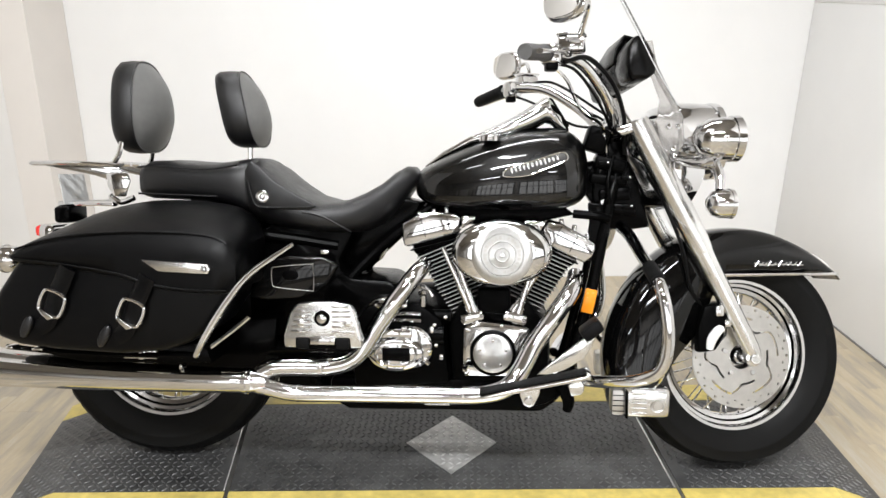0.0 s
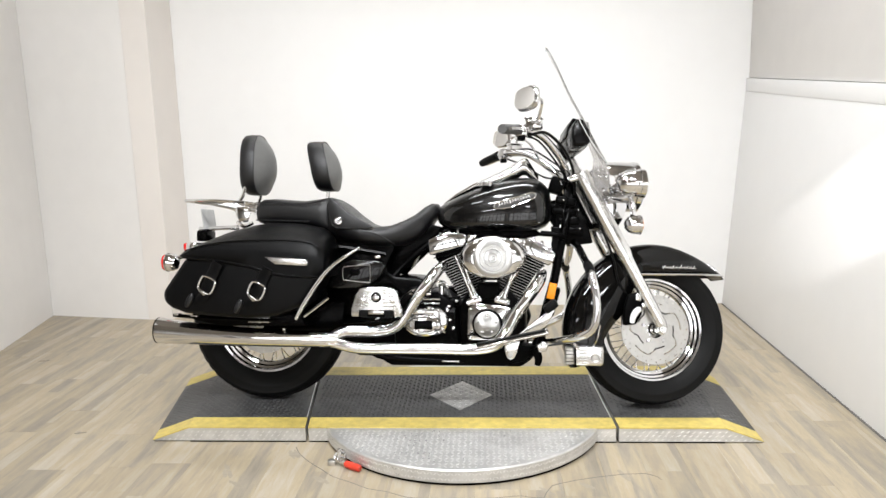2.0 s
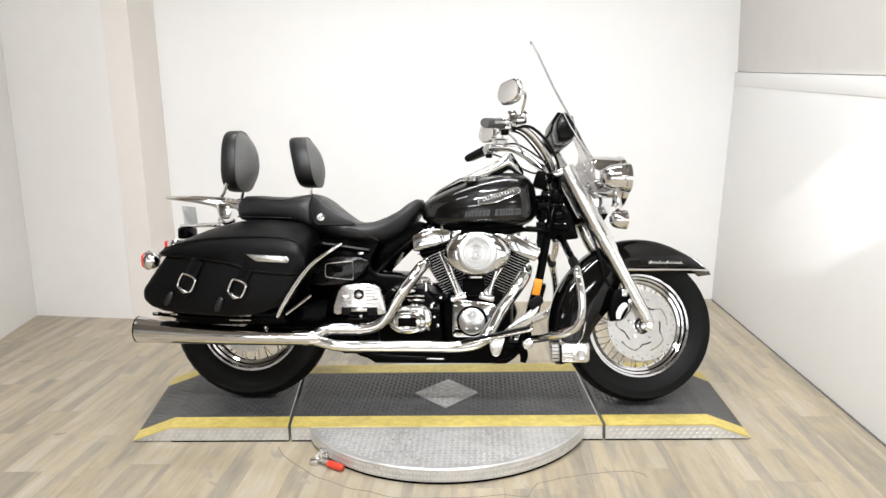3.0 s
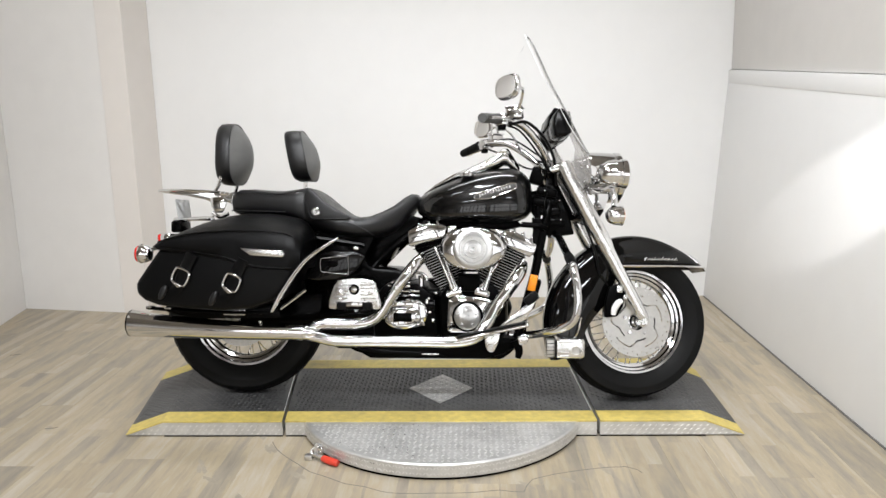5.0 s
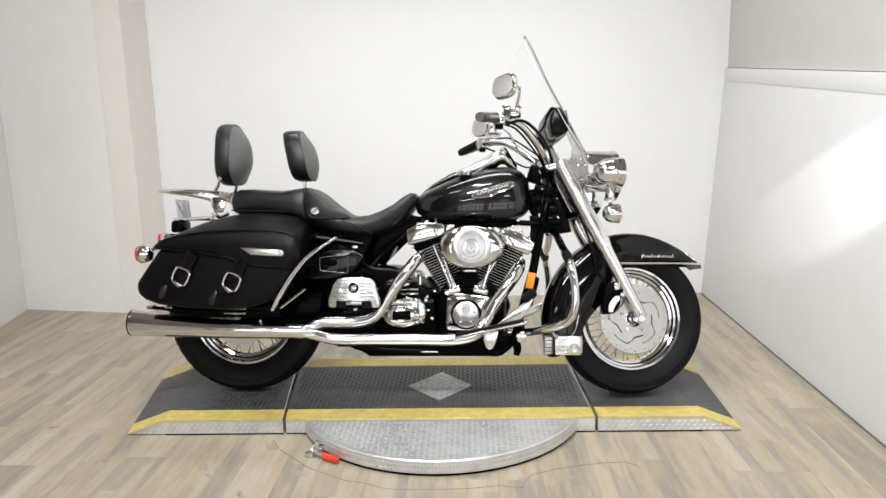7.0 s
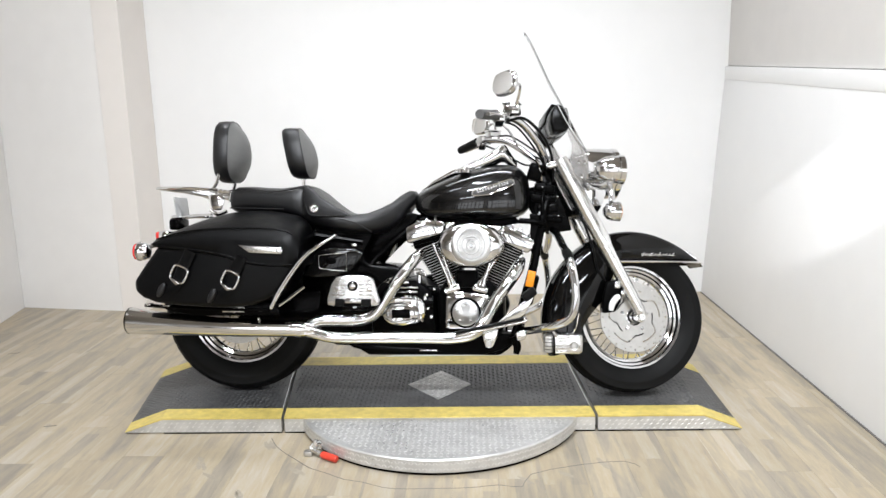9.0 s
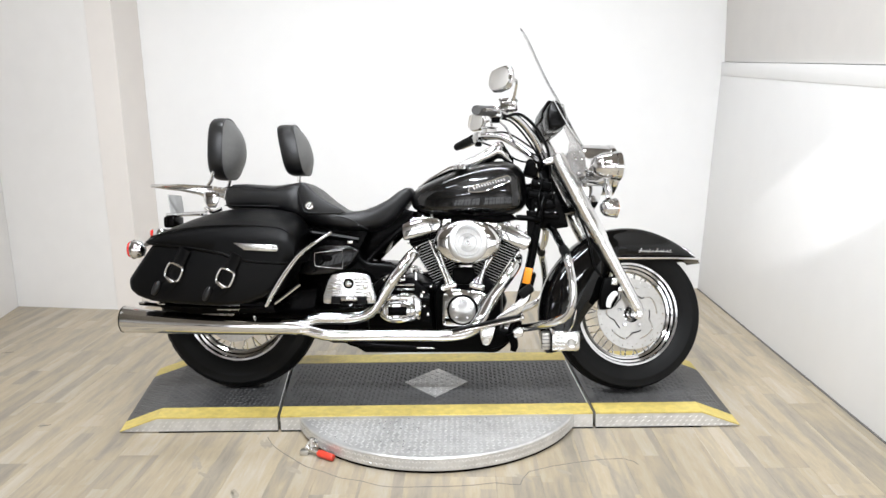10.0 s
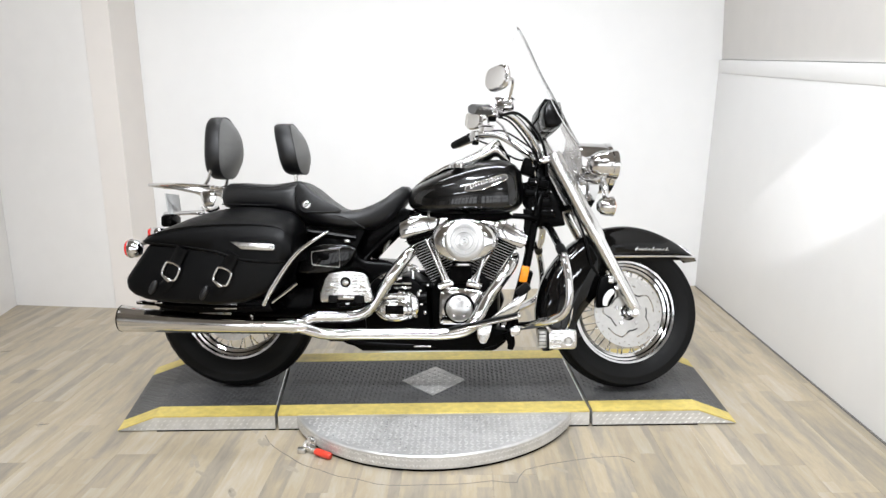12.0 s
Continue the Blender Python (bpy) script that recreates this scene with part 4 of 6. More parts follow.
# handlebar, grips, controls, mirrors
bar = [(0.155, -0.435, 1.043), (0.215, -0.325, 1.066), (0.255, -0.285, 1.075), (0.33, -0.225, 1.062), (0.405, -0.15, 1.005), (0.45, -0.085, 0.95), (0.462, -0.04, 0.945)]
bars = bp("handlebar", tube(bar + [(0.462, 0, 0.945)] + [(x, -y, z) for x, y, z in bar[::-1]], 0.0145, 14), CHROME, "wide chrome handlebar", steer="bars")
for s in (-1, 1):
    P = lambda x, y, z: Vector((x, s * y, z))
    g = bp("grip", tube([P(0.148, 0.448, 1.040), P(0.153, 0.438, 1.042), P(0.21, 0.334, 1.065), P(0.214, 0.327, 1.066)], [0.015, 0.0185, 0.0185, 0.021], 16, smooth=2), GREY_GRIP if s < 0 else GRIP_RUBBER, "dark rubber grip", bars, "bars")
    h = bp("control_housing", rbox(P(0.238, 0.298, 1.068), (0.05, 0.045, 0.05), 0.012, Matrix.Rotation(s * 0.5, 4, "Z")), CHROME, "chrome switch housing", bars, "bars")
    bp("reservoir", rbox(P(0.285, 0.30, 1.092), (0.062, 0.044, 0.04), 0.008, Matrix.Rotation(s * 0.4, 4, "Z")), CHROME, "chrome fluid reservoir", bars, "bars")
    bp("reservoir_lid", rbox(P(0.285, 0.30, 1.115), (0.066, 0.048, 0.008), 0.003, Matrix.Rotation(s * 0.4, 4, "Z")), CHROME, "", bars, "bars")
    bp("lever_blade", tube([P(0.272, 0.325, 1.062), P(0.25, 0.37, 1.058), P(0.205, 0.43, 1.045), P(0.175, 0.475, 1.035)], [0.008, 0.0075, 0.007, 0.0085], 10, squash=0.7), CHROME, "chrome hand lever", bars, "bars")
    bp("switch", rbox(P(0.235, 0.305, 1.038), (0.03, 0.03, 0.018), 0.005), ENGINE_BLACK, "", bars, "bars")
    aim = Matrix.Translation(P(0.243, 0.425, 1.158)) @ Matrix.Rotation(-0.95, 4, "Z")
    mir = bp("mirror", blob((0, 0, 0), (0.060, 0.015, 0.046), 2.8, aim), CHROME, "chrome rear-view mirror", steer="bars")
    glass = prism([(0.052 * math.copysign(abs(math.cos(q)) ** 0.7, math.cos(q)), 0.038 * math.copysign(abs(math.sin(q)) ** 0.7, math.sin(q))) for q in [2 * math.pi * k / 24 for k in range(24)]], -0.0165, -0.012, 0.0008)
    glass.transform(aim)
    bp("mirror_glass", glass, MIRROR, "flat mirror glass", mir, "bars")
    bp("mirror_stem", tube([P(0.297, 0.325, 1.105), P(0.303, 0.36, 1.14), P(0.30, 0.395, 1.162), P(0.275, 0.42, 1.155)], [0.007, 0.006, 0.006, 0.008], 10), CHROME, "", mir, "bars")
for i, pts in enumerate((
        [(0.25, -0.29, 1.05), (0.31, -0.25, 1.04), (0.39, -0.15, 0.985), (0.45, -0.05, 0.93), (0.47, -0.02, 0.86)],
        [(0.27, -0.28, 1.055), (0.34, -0.24, 1.075), (0.42, -0.17, 1.03), (0.475, -0.09, 0.96), (0.49, -0.05, 0.86)],
        [(0.24, 0.30, 1.05), (0.31, 0.27, 1.02), (0.40, 0.18, 0.955), (0.46, 0.06, 0.93), (0.47, 0.0, 0.84)],
        [(0.25, 0.29, 1.06), (0.33, 0.25, 1.055), (0.42, 0.16, 1.0), (0.48, 0.07, 0.95), (0.49, 0.02, 0.86)],
        [(0.235, -0.30, 1.045), (0.28, -0.27, 1.015), (0.34, -0.18, 0.955), (0.42, -0.08, 0.93), (0.45, -0.03, 0.85)],
        [(0.27, 0.29, 1.08), (0.35, 0.23, 1.085), (0.44, 0.12, 1.01), (0.50, 0.03, 0.94), (0.5, 0.0, 0.86)])):
    bp("cable", tube(pts, 0.004 if i != 1 else 0.0062, 8), CABLE if i != 4 else CHROME, "control cable", steer="bars")
bp("riser", tube([(0.47, -0.03, 0.94), (0.478, -0.03, 0.965)], 0.02, 14, smooth=0), CHROME, steer=True)
bp("riser", tube([(0.47, 0.03, 0.94), (0.478, 0.03, 0.965)], 0.02, 14, smooth=0), CHROME, steer=True)
bp("ignition_block", rbox((0.425, -0.03, 0.905), (0.06, 0.09, 0.07), 0.012, Matrix.Rotation(0.3, 4, "Y")), ENGINE_BLACK, "black ignition switch block")

# frame
bm = tube([(0.50, -0.02, 0.86), (0.47, -0.06, 0.78), (0.442, -0.085, 0.65), (0.415, -0.09, 0.51), (0.385, -0.095, 0.40), (0.345, -0.1, 0.26), (0.29, -0.1, 0.185), (0.2, -0.11, 0.175), (-0.28, -0.12, 0.19), (-0.36, -0.12, 0.26)], 0.0165, 12)
frame_ob = bp("frame", bm, FRAME_BLACK, "black tubular steel frame")
bp("frame_tube", tube([(0.50, 0.02, 0.86), (0.47, 0.06, 0.78), (0.442, 0.085, 0.65), (0.415, 0.09, 0.51), (0.385, 0.095, 0.40), (0.345, 0.1, 0.26), (0.29, 0.1, 0.185), (0.2, 0.11, 0.175), (-0.28, 0.12, 0.19), (-0.36, 0.12, 0.26)], 0.0165, 12), FRAME_BLACK, "", frame_ob)
bp("backbone", tube([(0.50, 0, 0.84), (0.3, 0, 0.80), (0.0, 0, 0.735), (-0.2, 0, 0.64), (-0.33, 0, 0.55)], 0.024, 12), FRAME_BLACK, "", frame_ob)
for s in (-1, 1):
    bp("seat_rail", tube([(-0.02, s * 0.05, 0.73), (-0.16, s * 0.09, 0.62), (-0.27, s * 0.11, 0.50), (-0.30, s * 0.12, 0.38)], 0.015, 10), FRAME_BLACK, "", frame_ob)
    bp("fender_strut", tube([(-0.28, s * 0.13, 0.62), (-0.6, s * 0.145, 0.66), (-0.95, s * 0.145, 0.64)], 0.014, 10), FRAME_BLACK, "", frame_ob)
bp("neck", tube([(0.548, 0, 0.715), (0.50, 0, 0.815), (0.462, 0, 0.895)], [0.036, 0.032, 0.036], 18, smooth=3), FRAME_BLACK, "", frame_ob)
bp("neck_gusset", prism([(0.40, 0.755), (0.395, 0.81), (0.44, 0.85), (0.49, 0.85), (0.53, 0.75), (0.48, 0.67), (0.44, 0.69)], -0.03, 0.03, 0.004), FRAME_BLACK, "", frame_ob)
bp("neck_cover", prism([(0.425, 0.855), (0.445, 0.90), (0.49, 0.905), (0.548, 0.76), (0.575, 0.665), (0.50, 0.655), (0.43, 0.665), (0.415, 0.76)], -0.045, 0.045, 0.008), FRAME_BLACK, "black cover round the steering neck", frame_ob)
bp("wiring_box", rbox((0.462, -0.045, 0.838), (0.085, 0.05, 0.034), 0.008, Matrix.Rotation(0.22, 4, "Y")), ENGINE_BLACK, "", frame_ob)
bp("wiring_box", rbox((0.458, -0.045, 0.795), (0.10, 0.05, 0.028), 0.008, Matrix.Rotation(0.1, 4, "Y")), ENGINE_BLACK, "", frame_ob)
bp("wiring_box", rbox((0.475, -0.048, 0.755), (0.085, 0.04, 0.036), 0.008, Matrix.Rotation(-0.1, 4, "Y")), FRAME_BLACK, "", frame_ob)
bp("wiring_box", rbox((0.49, -0.045, 0.715), (0.09, 0.04, 0.03), 0.008, Matrix.Rotation(0.15, 4, "Y")), FRAME_BLACK, "", frame_ob)
for x, z in ((0.44, 0.84), (0.50, 0.80), (0.455, 0.762), (0.505, 0.722)):
    bp("connector", rbox((x, -0.072, z), (0.022, 0.012, 0.014), 0.003), FRAME_BLACK, "", frame_ob)
    bp("connector_clip", rbox((x + 0.013, -0.0755, z + 0.003), (0.005, 0.006, 0.005), 0.001), SATIN, "", frame_ob)
bp("wiring_loom", tube([(0.44, -0.06, 0.70), (0.455, -0.085, 0.735), (0.452, -0.082, 0.79), (0.47, -0.06, 0.86)], 0.006, 10), FRAME_BLACK, "", frame_ob)
bp("neck_bolt", lathe([(0.0, -0.07), (0.008, -0.07), (0.01, -0.05), (0.0, -0.05)], (0.445, 0, 0.735), "y", 12), SATIN, "", frame_ob)
bp("horn_bracket", tube([(0.36, -0.1, 0.705), (0.42, -0.11, 0.70), (0.455, -0.10, 0.69)], 0.012, 10), ENGINE_BLACK, "", frame_ob)
bp("engine_mount", prism([(0.40, 0.735), (0.44, 0.73), (0.445, 0.69), (0.43, 0.62), (0.41, 0.57), (0.395, 0.61), (0.405, 0.68)], -0.09, -0.07, 0.005), FRAME_BLACK, "", frame_ob)
bp("frame_panel", prism([(-0.34, 0.70), (-0.10, 0.745), (-0.06, 0.735), (-0.075, 0.70), (-0.145, 0.645), (-0.19, 0.56), (-0.34, 0.54)], -0.06, 0.06, 0.006), FRAME_BLACK, "black panel below the seat", frame_ob)
bp("swingarm", tube([(-0.24, -0.12, 0.34), (-0.5, -0.12, 0.325), (-0.83, -0.115, 0.318)], [0.03, 0.028, 0.022], 12, squash=0.7), FRAME_BLACK, "black swingarm")
bp("swingarm", tube([(-0.24, 0.12, 0.34), (-0.5, 0.12, 0.325), (-0.83, 0.115, 0.318)], [0.03, 0.028, 0.022], 12, squash=0.7), FRAME_BLACK, "black swingarm")
bp("rear_axle", lathe([(0.0, -0.15), (0.014, -0.15), (0.018, -0.142), (0.03, -0.14), (0.03, -0.125), (0.0, -0.125)], HUB_R, "y", 24), SATIN)
bp("rear_caliper", prism([(-0.79, 0.35), (-0.79, 0.41), (-0.70, 0.42), (-0.66, 0.37), (-0.69, 0.345)], -0.125, -0.06, 0.01), SATIN, "bare metal rear caliper")
hw = bp("rear_brake_bracket", rbox((-0.745, -0.350, 0.364), (0.092, 0.02, 0.026), 0.006), SATIN, "bright rear brake bracket")
bp("bracket_boss", lathe([(0.0, -0.370), (0.007, -0.369), (0.009, -0.366), (0.013, -0.365), (0.014, -0.358), (0.0, -0.358)], (-0.738, 0, 0.364), "y", 20), CHROME, "", hw)
for x in (-0.778, -0.710):
    bp("bracket_bolt", lathe([(0.0, -0.368), (0.005, -0.367), (0.007, -0.358), (0.0, -0.358)], (x, 0, 0.364), "y", 12), STEEL, "", hw)
bp("shock_absorber", tube([(-0.70, -0.135, 0.36), (-0.52, -0.135, 0.56)], 0.026, 14, smooth=0), ENGINE_BLACK, "black shock absorber")

# rear fender
rings = []
for k in range(25):
    a = radians(40 + 125 * k / 24)
    R = 0.372
    prof = [(0.27, -0.09), (0.33, -0.092), (R - 0.012, -0.078), (R, -0.03), (R, 0.03), (R - 0.012, 0.078), (0.33, 0.092), (0.27, 0.09)]
    rings.append([HUB_R + Vector((r * math.cos(a) * 1.06, y, r * math.sin(a))) for r, y in prof])
rf = bp("rear_fender", loft(rings, cap=False, closed=False), PAINT, "glossy black rear fender", sharp=50)
rf.modifiers.new("thickness", "SOLIDIFY").thickness = 0.003

# fuel tank
rings = []
for x, top, bot, half in ((-0.076, 0.812, 0.761, 0.045), (-0.066, 0.824, 0.745, 0.075), (-0.045, 0.838, 0.733, 0.098), (0, 0.861, 0.722, 0.122), (0.06, 0.889, 0.7155, 0.141), (0.13, 0.913, 0.712, 0.154), (0.2, 0.932, 0.711, 0.16), (0.27, 0.943, 0.7115, 0.16), (0.32, 0.942, 0.714, 0.154), (0.355, 0.931, 0.72, 0.142), (0.38, 0.912, 0.731, 0.124), (0.396, 0.884, 0.749, 0.098), (0.404, 0.852, 0.774, 0.06)):
    ring = []
    cz, hz = (top + bot) / 2, (top - bot) / 2
    low = bot + (top - bot) * 0.34
    for i in range(36):
        a = 2 * math.pi * i / 36
        c, s = math.cos(a), math.sin(a)
        yy = half * math.copysign(abs(c) ** (0.82 if s > 0 else 0.6), c)
        zz = low + (top - low) * abs(s) ** 0.86 if s > 0 else low - (low - bot) * abs(s) ** 0.45
        ring.append(Vector((x, yy, zz)))
    rings.append(ring)
tank = bp("fuel_tank", loft(rings), TANK_PAINT, "glossy black teardrop fuel tank", sharp=60)
tank.modifiers.new("smooth", "SUBSURF").levels = 1
tank.modifiers["smooth"].render_levels = 1
rings = []
for x, z, h, w_ in ((-0.05, 0.835, 0.004, 0.02), (0.0, 0.868, 0.010, 0.034), (0.08, 0.908, 0.014, 0.046), (0.14, 0.924, 0.02, 0.055), (0.20, 0.944, 0.027, 0.062), (0.25, 0.967, 0.034, 0.066), (0.285, 0.988, 0.037, 0.066), (0.30, 0.985, 0.036, 0.062), (0.325, 0.958, 0.03, 0.05), (0.35, 0.935, 0.014, 0.03)):
    rings.append(oval(x, 0, z, w_, h, 24, 2.8))
con = bp("tank_console", loft(rings), CHROME, "chrome tank console with instrument pod", sharp=50)
bp("instrument_face", prism([(0.296, 1.022), (0.306, 1.016), (0.352, 0.942), (0.344, 0.938)], -0.045, 0.045, 0.003), FRAME_BLACK, "black instrument surround", con)
for s in (-1, 1):
    bp("fuel_cap", lathe([(0.0, 0.942), (0.012, 0.941), (0.026, 0.938), (0.03, 0.934), (0.03, 0.92), (0.0, 0.92)], (0.135, s * 0.088, -0.018), "z", 28), CHROME, "chrome fuel cap", con)

# tank badge: a slender winged plate, dark inside a silver outline, with plain raised bars
wing = [(0.172, 0.809), (0.182, 0.826), (0.225, 0.840), (0.268, 0.852), (0.318, 0.868), (0.334, 0.866), (0.338, 0.850), (0.305, 0.834), (0.27, 0.822), (0.245, 0.811), (0.20, 0.806)]
badge = bp("tank_badge", prism(wing, -0.1650, -0.146, 0.002), BADGE, "silver-edged dark winged badge")
bp("badge_outline", tube([(x, -0.1665, z) for x, z in wing], 0.0021, 6, closed=True, smooth=2), CHROME, "silver outline", badge)
for k in range(12):
    x = 0.194 + k * 0.0108
    bp("badge_relief", rbox((x, -0.1662, 0.8215 + k * 0.0030), (0.0062, 0.004, 0.0125 if k % 4 else 0.016), 0.001, Matrix.Rotation(-0.27, 4, "Y"), None, 1), SATIN, "", badge)

# seats
rings = []
for x, top, bot, half in ((-0.535, 0.855, 0.70, 0.150), (-0.515, 0.858, 0.685, 0.172), (-0.48, 0.838, 0.672, 0.182), (-0.43, 0.795, 0.664, 0.190), (-0.38, 0.760, 0.657, 0.196), (-0.32, 0.744, 0.652, 0.196), (-0.26, 0.749, 0.650, 0.182), (-0.21, 0.768, 0.654, 0.158), (-0.165, 0.792, 0.672, 0.128), (-0.13, 0.820, 0.704, 0.104), (-0.10, 0.836, 0.745, 0.086), (-0.078, 0.834, 0.775, 0.072), (-0.064, 0.816, 0.788, 0.055)):
    ring = []
    n = 30
    for i in range(n):
        a = 2 * math.pi * i / n
        c, s = math.cos(a), math.sin(a)
        y = half * math.copysign(abs(c) ** 0.62, c)
        z = (top + bot) / 2 + (top - bot) / 2 * math.copysign(abs(s) ** 0.7, s)
        if s > 0:
            z -= 0.012 * (1 - abs(c)) * max(0, 1 - abs(x + 0.32) / 0.2)
        ring.append(Vector((x, y, z)))
    rings.append(ring)
seat = bp("rider_seat", loft(rings), LEATHER, "black leather bucket seat", sharp=70)
rings = []
for x, top, bot, half in ((-0.852, 0.825, 0.765, 0.10), (-0.843, 0.846, 0.752, 0.128), (-0.82, 0.857, 0.747, 0.143), (-0.76, 0.858, 0.745, 0.152), (-0.70, 0.853, 0.742, 0.158), (-0.63, 0.849, 0.735, 0.166), (-0.57, 0.856, 0.72, 0.172), (-0.53, 0.862, 0.70, 0.173), (-0.512, 0.855, 0.70, 0.165)):
    rings.append([Vector((x, half * math.copysign(abs(math.cos(a)) ** 0.5, math.cos(a)), (top + bot) / 2 + (top - bot) / 2 * math.copysign(abs(math.sin(a)) ** 0.6, math.sin(a)))) for a in [2 * math.pi * i / 30 for i in range(30)]])
pil = bp("pillion_seat", loft(rings), LEATHER, "black leather passenger seat", sharp=70)
bp("seam", tube([(-0.84, -0.142, 0.838), (-0.76, -0.158, 0.838), (-0.63, -0.172, 0.83), (-0.54, -0.18, 0.842)], 0.0025, 6), LEATHER, "", pil)
bp("seam", tube([(-0.84, -0.142, 0.765), (-0.72, -0.163, 0.761), (-0.6, -0.173, 0.757)], 0.003, 6), LEATHER, "", pil)
for s in (-1,):
    bp("seat_skirt", prism([(-0.512, 0.80), (-0.515, 0.825), (-0.498, 0.853), (-0.47, 0.835), (-0.435, 0.80), (-0.38, 0.765), (-0.335, 0.742), (-0.32, 0.73), (-0.345, 0.722), (-0.48, 0.722), (-0.498, 0.74)], s * 0.186, s * 0.199, 0.005), LEATHER, "black leather skirt with silver concho", seat, sharp=60)
    con_ = lathe([(0.0, s * 0.209), (0.005, s * 0.208), (0.007, s * 0.205), (0.012, s * 0.206), (0.017, s * 0.204), (0.019, s * 0.198), (0.0, s * 0.198)], (-0.466, 0, 0.757), "y", 24)
    bp("concho", con_, CHROME, "silver concho", seat)
    bp("skirt_seam", tube([(-0.505, s * 0.2, 0.80), (-0.49, s * 0.2, 0.742), (-0.46, s * 0.2, 0.729), (-0.34, s * 0.2, 0.729)], 0.0015, 6), LEATHER, "", seat)
    bp("seat_welt", tube([(-0.36, s * 0.196, 0.715), (-0.31, s * 0.197, 0.705), (-0.255, s * 0.184, 0.675), (-0.235, s * 0.17, 0.66)], 0.0025, 6), LEATHER, "", seat)


def backrest(name, label, x_top, x_bot, z0, z1, thick, half, bulge):
    """An egg-shaped pad: dark boxing round the side and a domed face greyed for the light on it, with a stitched seam
    between.
    """
    mid, high = (z0 + z1) / 2, (z1 - z0) / 2

    def outline(x, scale, n=44):
        ring = []
        for i in range(n):
            a = 2 * math.pi * i / n
            c, q = math.cos(a), math.sin(a)
            v = math.copysign(abs(q) ** 0.78, q)
            y = half * math.copysign(abs(c) ** 0.80, c) * (1.0 - 0.14 * v - 0.05 * v * v)
            z = mid + high * (1 - (1 - scale) * half / high) * v
            u = (z - mid) / high
            ring.append(Vector((x + x_bot + (x_top - x_bot) * (u + 1) / 2 - 0.010 * u * u, y * scale, z)))
        return ring

    shell = [(-thick, 0.55), (-thick * 0.99, 0.80), (-thick * 0.88, 0.92), (-thick * 0.6, 0.985), (-thick * 0.1, 1.0), (thick * 0.45, 0.99), (thick * 0.72, 0.962)]
    ob = bp(name, loft([outline(x, k) for x, k in shell]), LEATHER, label, sharp=70)
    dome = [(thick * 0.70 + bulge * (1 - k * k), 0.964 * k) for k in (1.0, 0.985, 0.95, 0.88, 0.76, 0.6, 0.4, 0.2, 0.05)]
    bp("front_panel", loft([outline(x, k) for x, k in dome]), PAD_FACE_LIT, "black front panel, coloured greyer for the light it catches", ob, sharp=70)
    bp("piping", tube(outline(thick * 0.72, 0.972, 30), 0.0026, 6, closed=True, smooth=2), LEATHER, "", ob)
    return ob


backrest("passenger_backrest", "black leather passenger backrest pad", -0.892, -0.886, 0.878, 1.146, 0.040, 0.124, 0.054)
backrest("rider_backrest", "black leather rider backrest pad", -0.604, -0.553, 0.892, 1.112, 0.046, 0.098, 0.034)
bp("backrest_post", tube([(-0.568, 0, 0.84), (-0.566, 0, 0.91)], 0.008, 10, smooth=0), CHROME)
for s in (-1, 1):
    bp("backrest_stay", tube([(-0.942, s * 0.115, 0.80), (-0.935, s * 0.112, 0.835), (-0.915, s * 0.10, 0.875), (-0.905, s * 0.09, 0.93)], 0.0075, 10), CHROME, "chrome backrest stay")
# rack
rack = bp("luggage_rack", tube([(-0.90, -0.12, 0.842), (-1.02, -0.128, 0.850), (-1.155, -0.12, 0.851), (-1.18, -0.06, 0.851), (-1.18, 0.06, 0.851), (-1.155, 0.12, 0.851), (-1.02, 0.128, 0.850), (-0.90, 0.12, 0.842)], 0.0085, 10, squash=0.8), CHROME, "chrome luggage rack")
for y in (-0.07, -0.025, 0.025, 0.07):
    bp("slat", tube([(-0.92, y, 0.846), (-1.17, y, 0.852)], 0.006, 8, smooth=0), CHROME, "", rack)
for s in (-1, 1):
    bp("side_plate", prism([(-1.14, 0.846), (-0.91, 0.846), (-0.895, 0.825), (-0.925, 0.80), (-0.975, 0.815), (-1.06, 0.832)], s * 0.118, s * 0.124, 0.002), CHROME, "", rack)
    bp("mount_plate", prism([(-0.935, 0.822), (-0.872, 0.822), (-0.865, 0.80), (-0.88, 0.756), (-0.915, 0.756), (-0.932, 0.785)], s * 0.132, s * 0.140, 0.004), CHROME, "", rack)
bp("mount_foot", tube([(-0.93, -0.13, 0.758), (-0.90, -0.13, 0.74), (-0.86, -0.13, 0.752)], 0.008, 8), CHROME, "", rack)

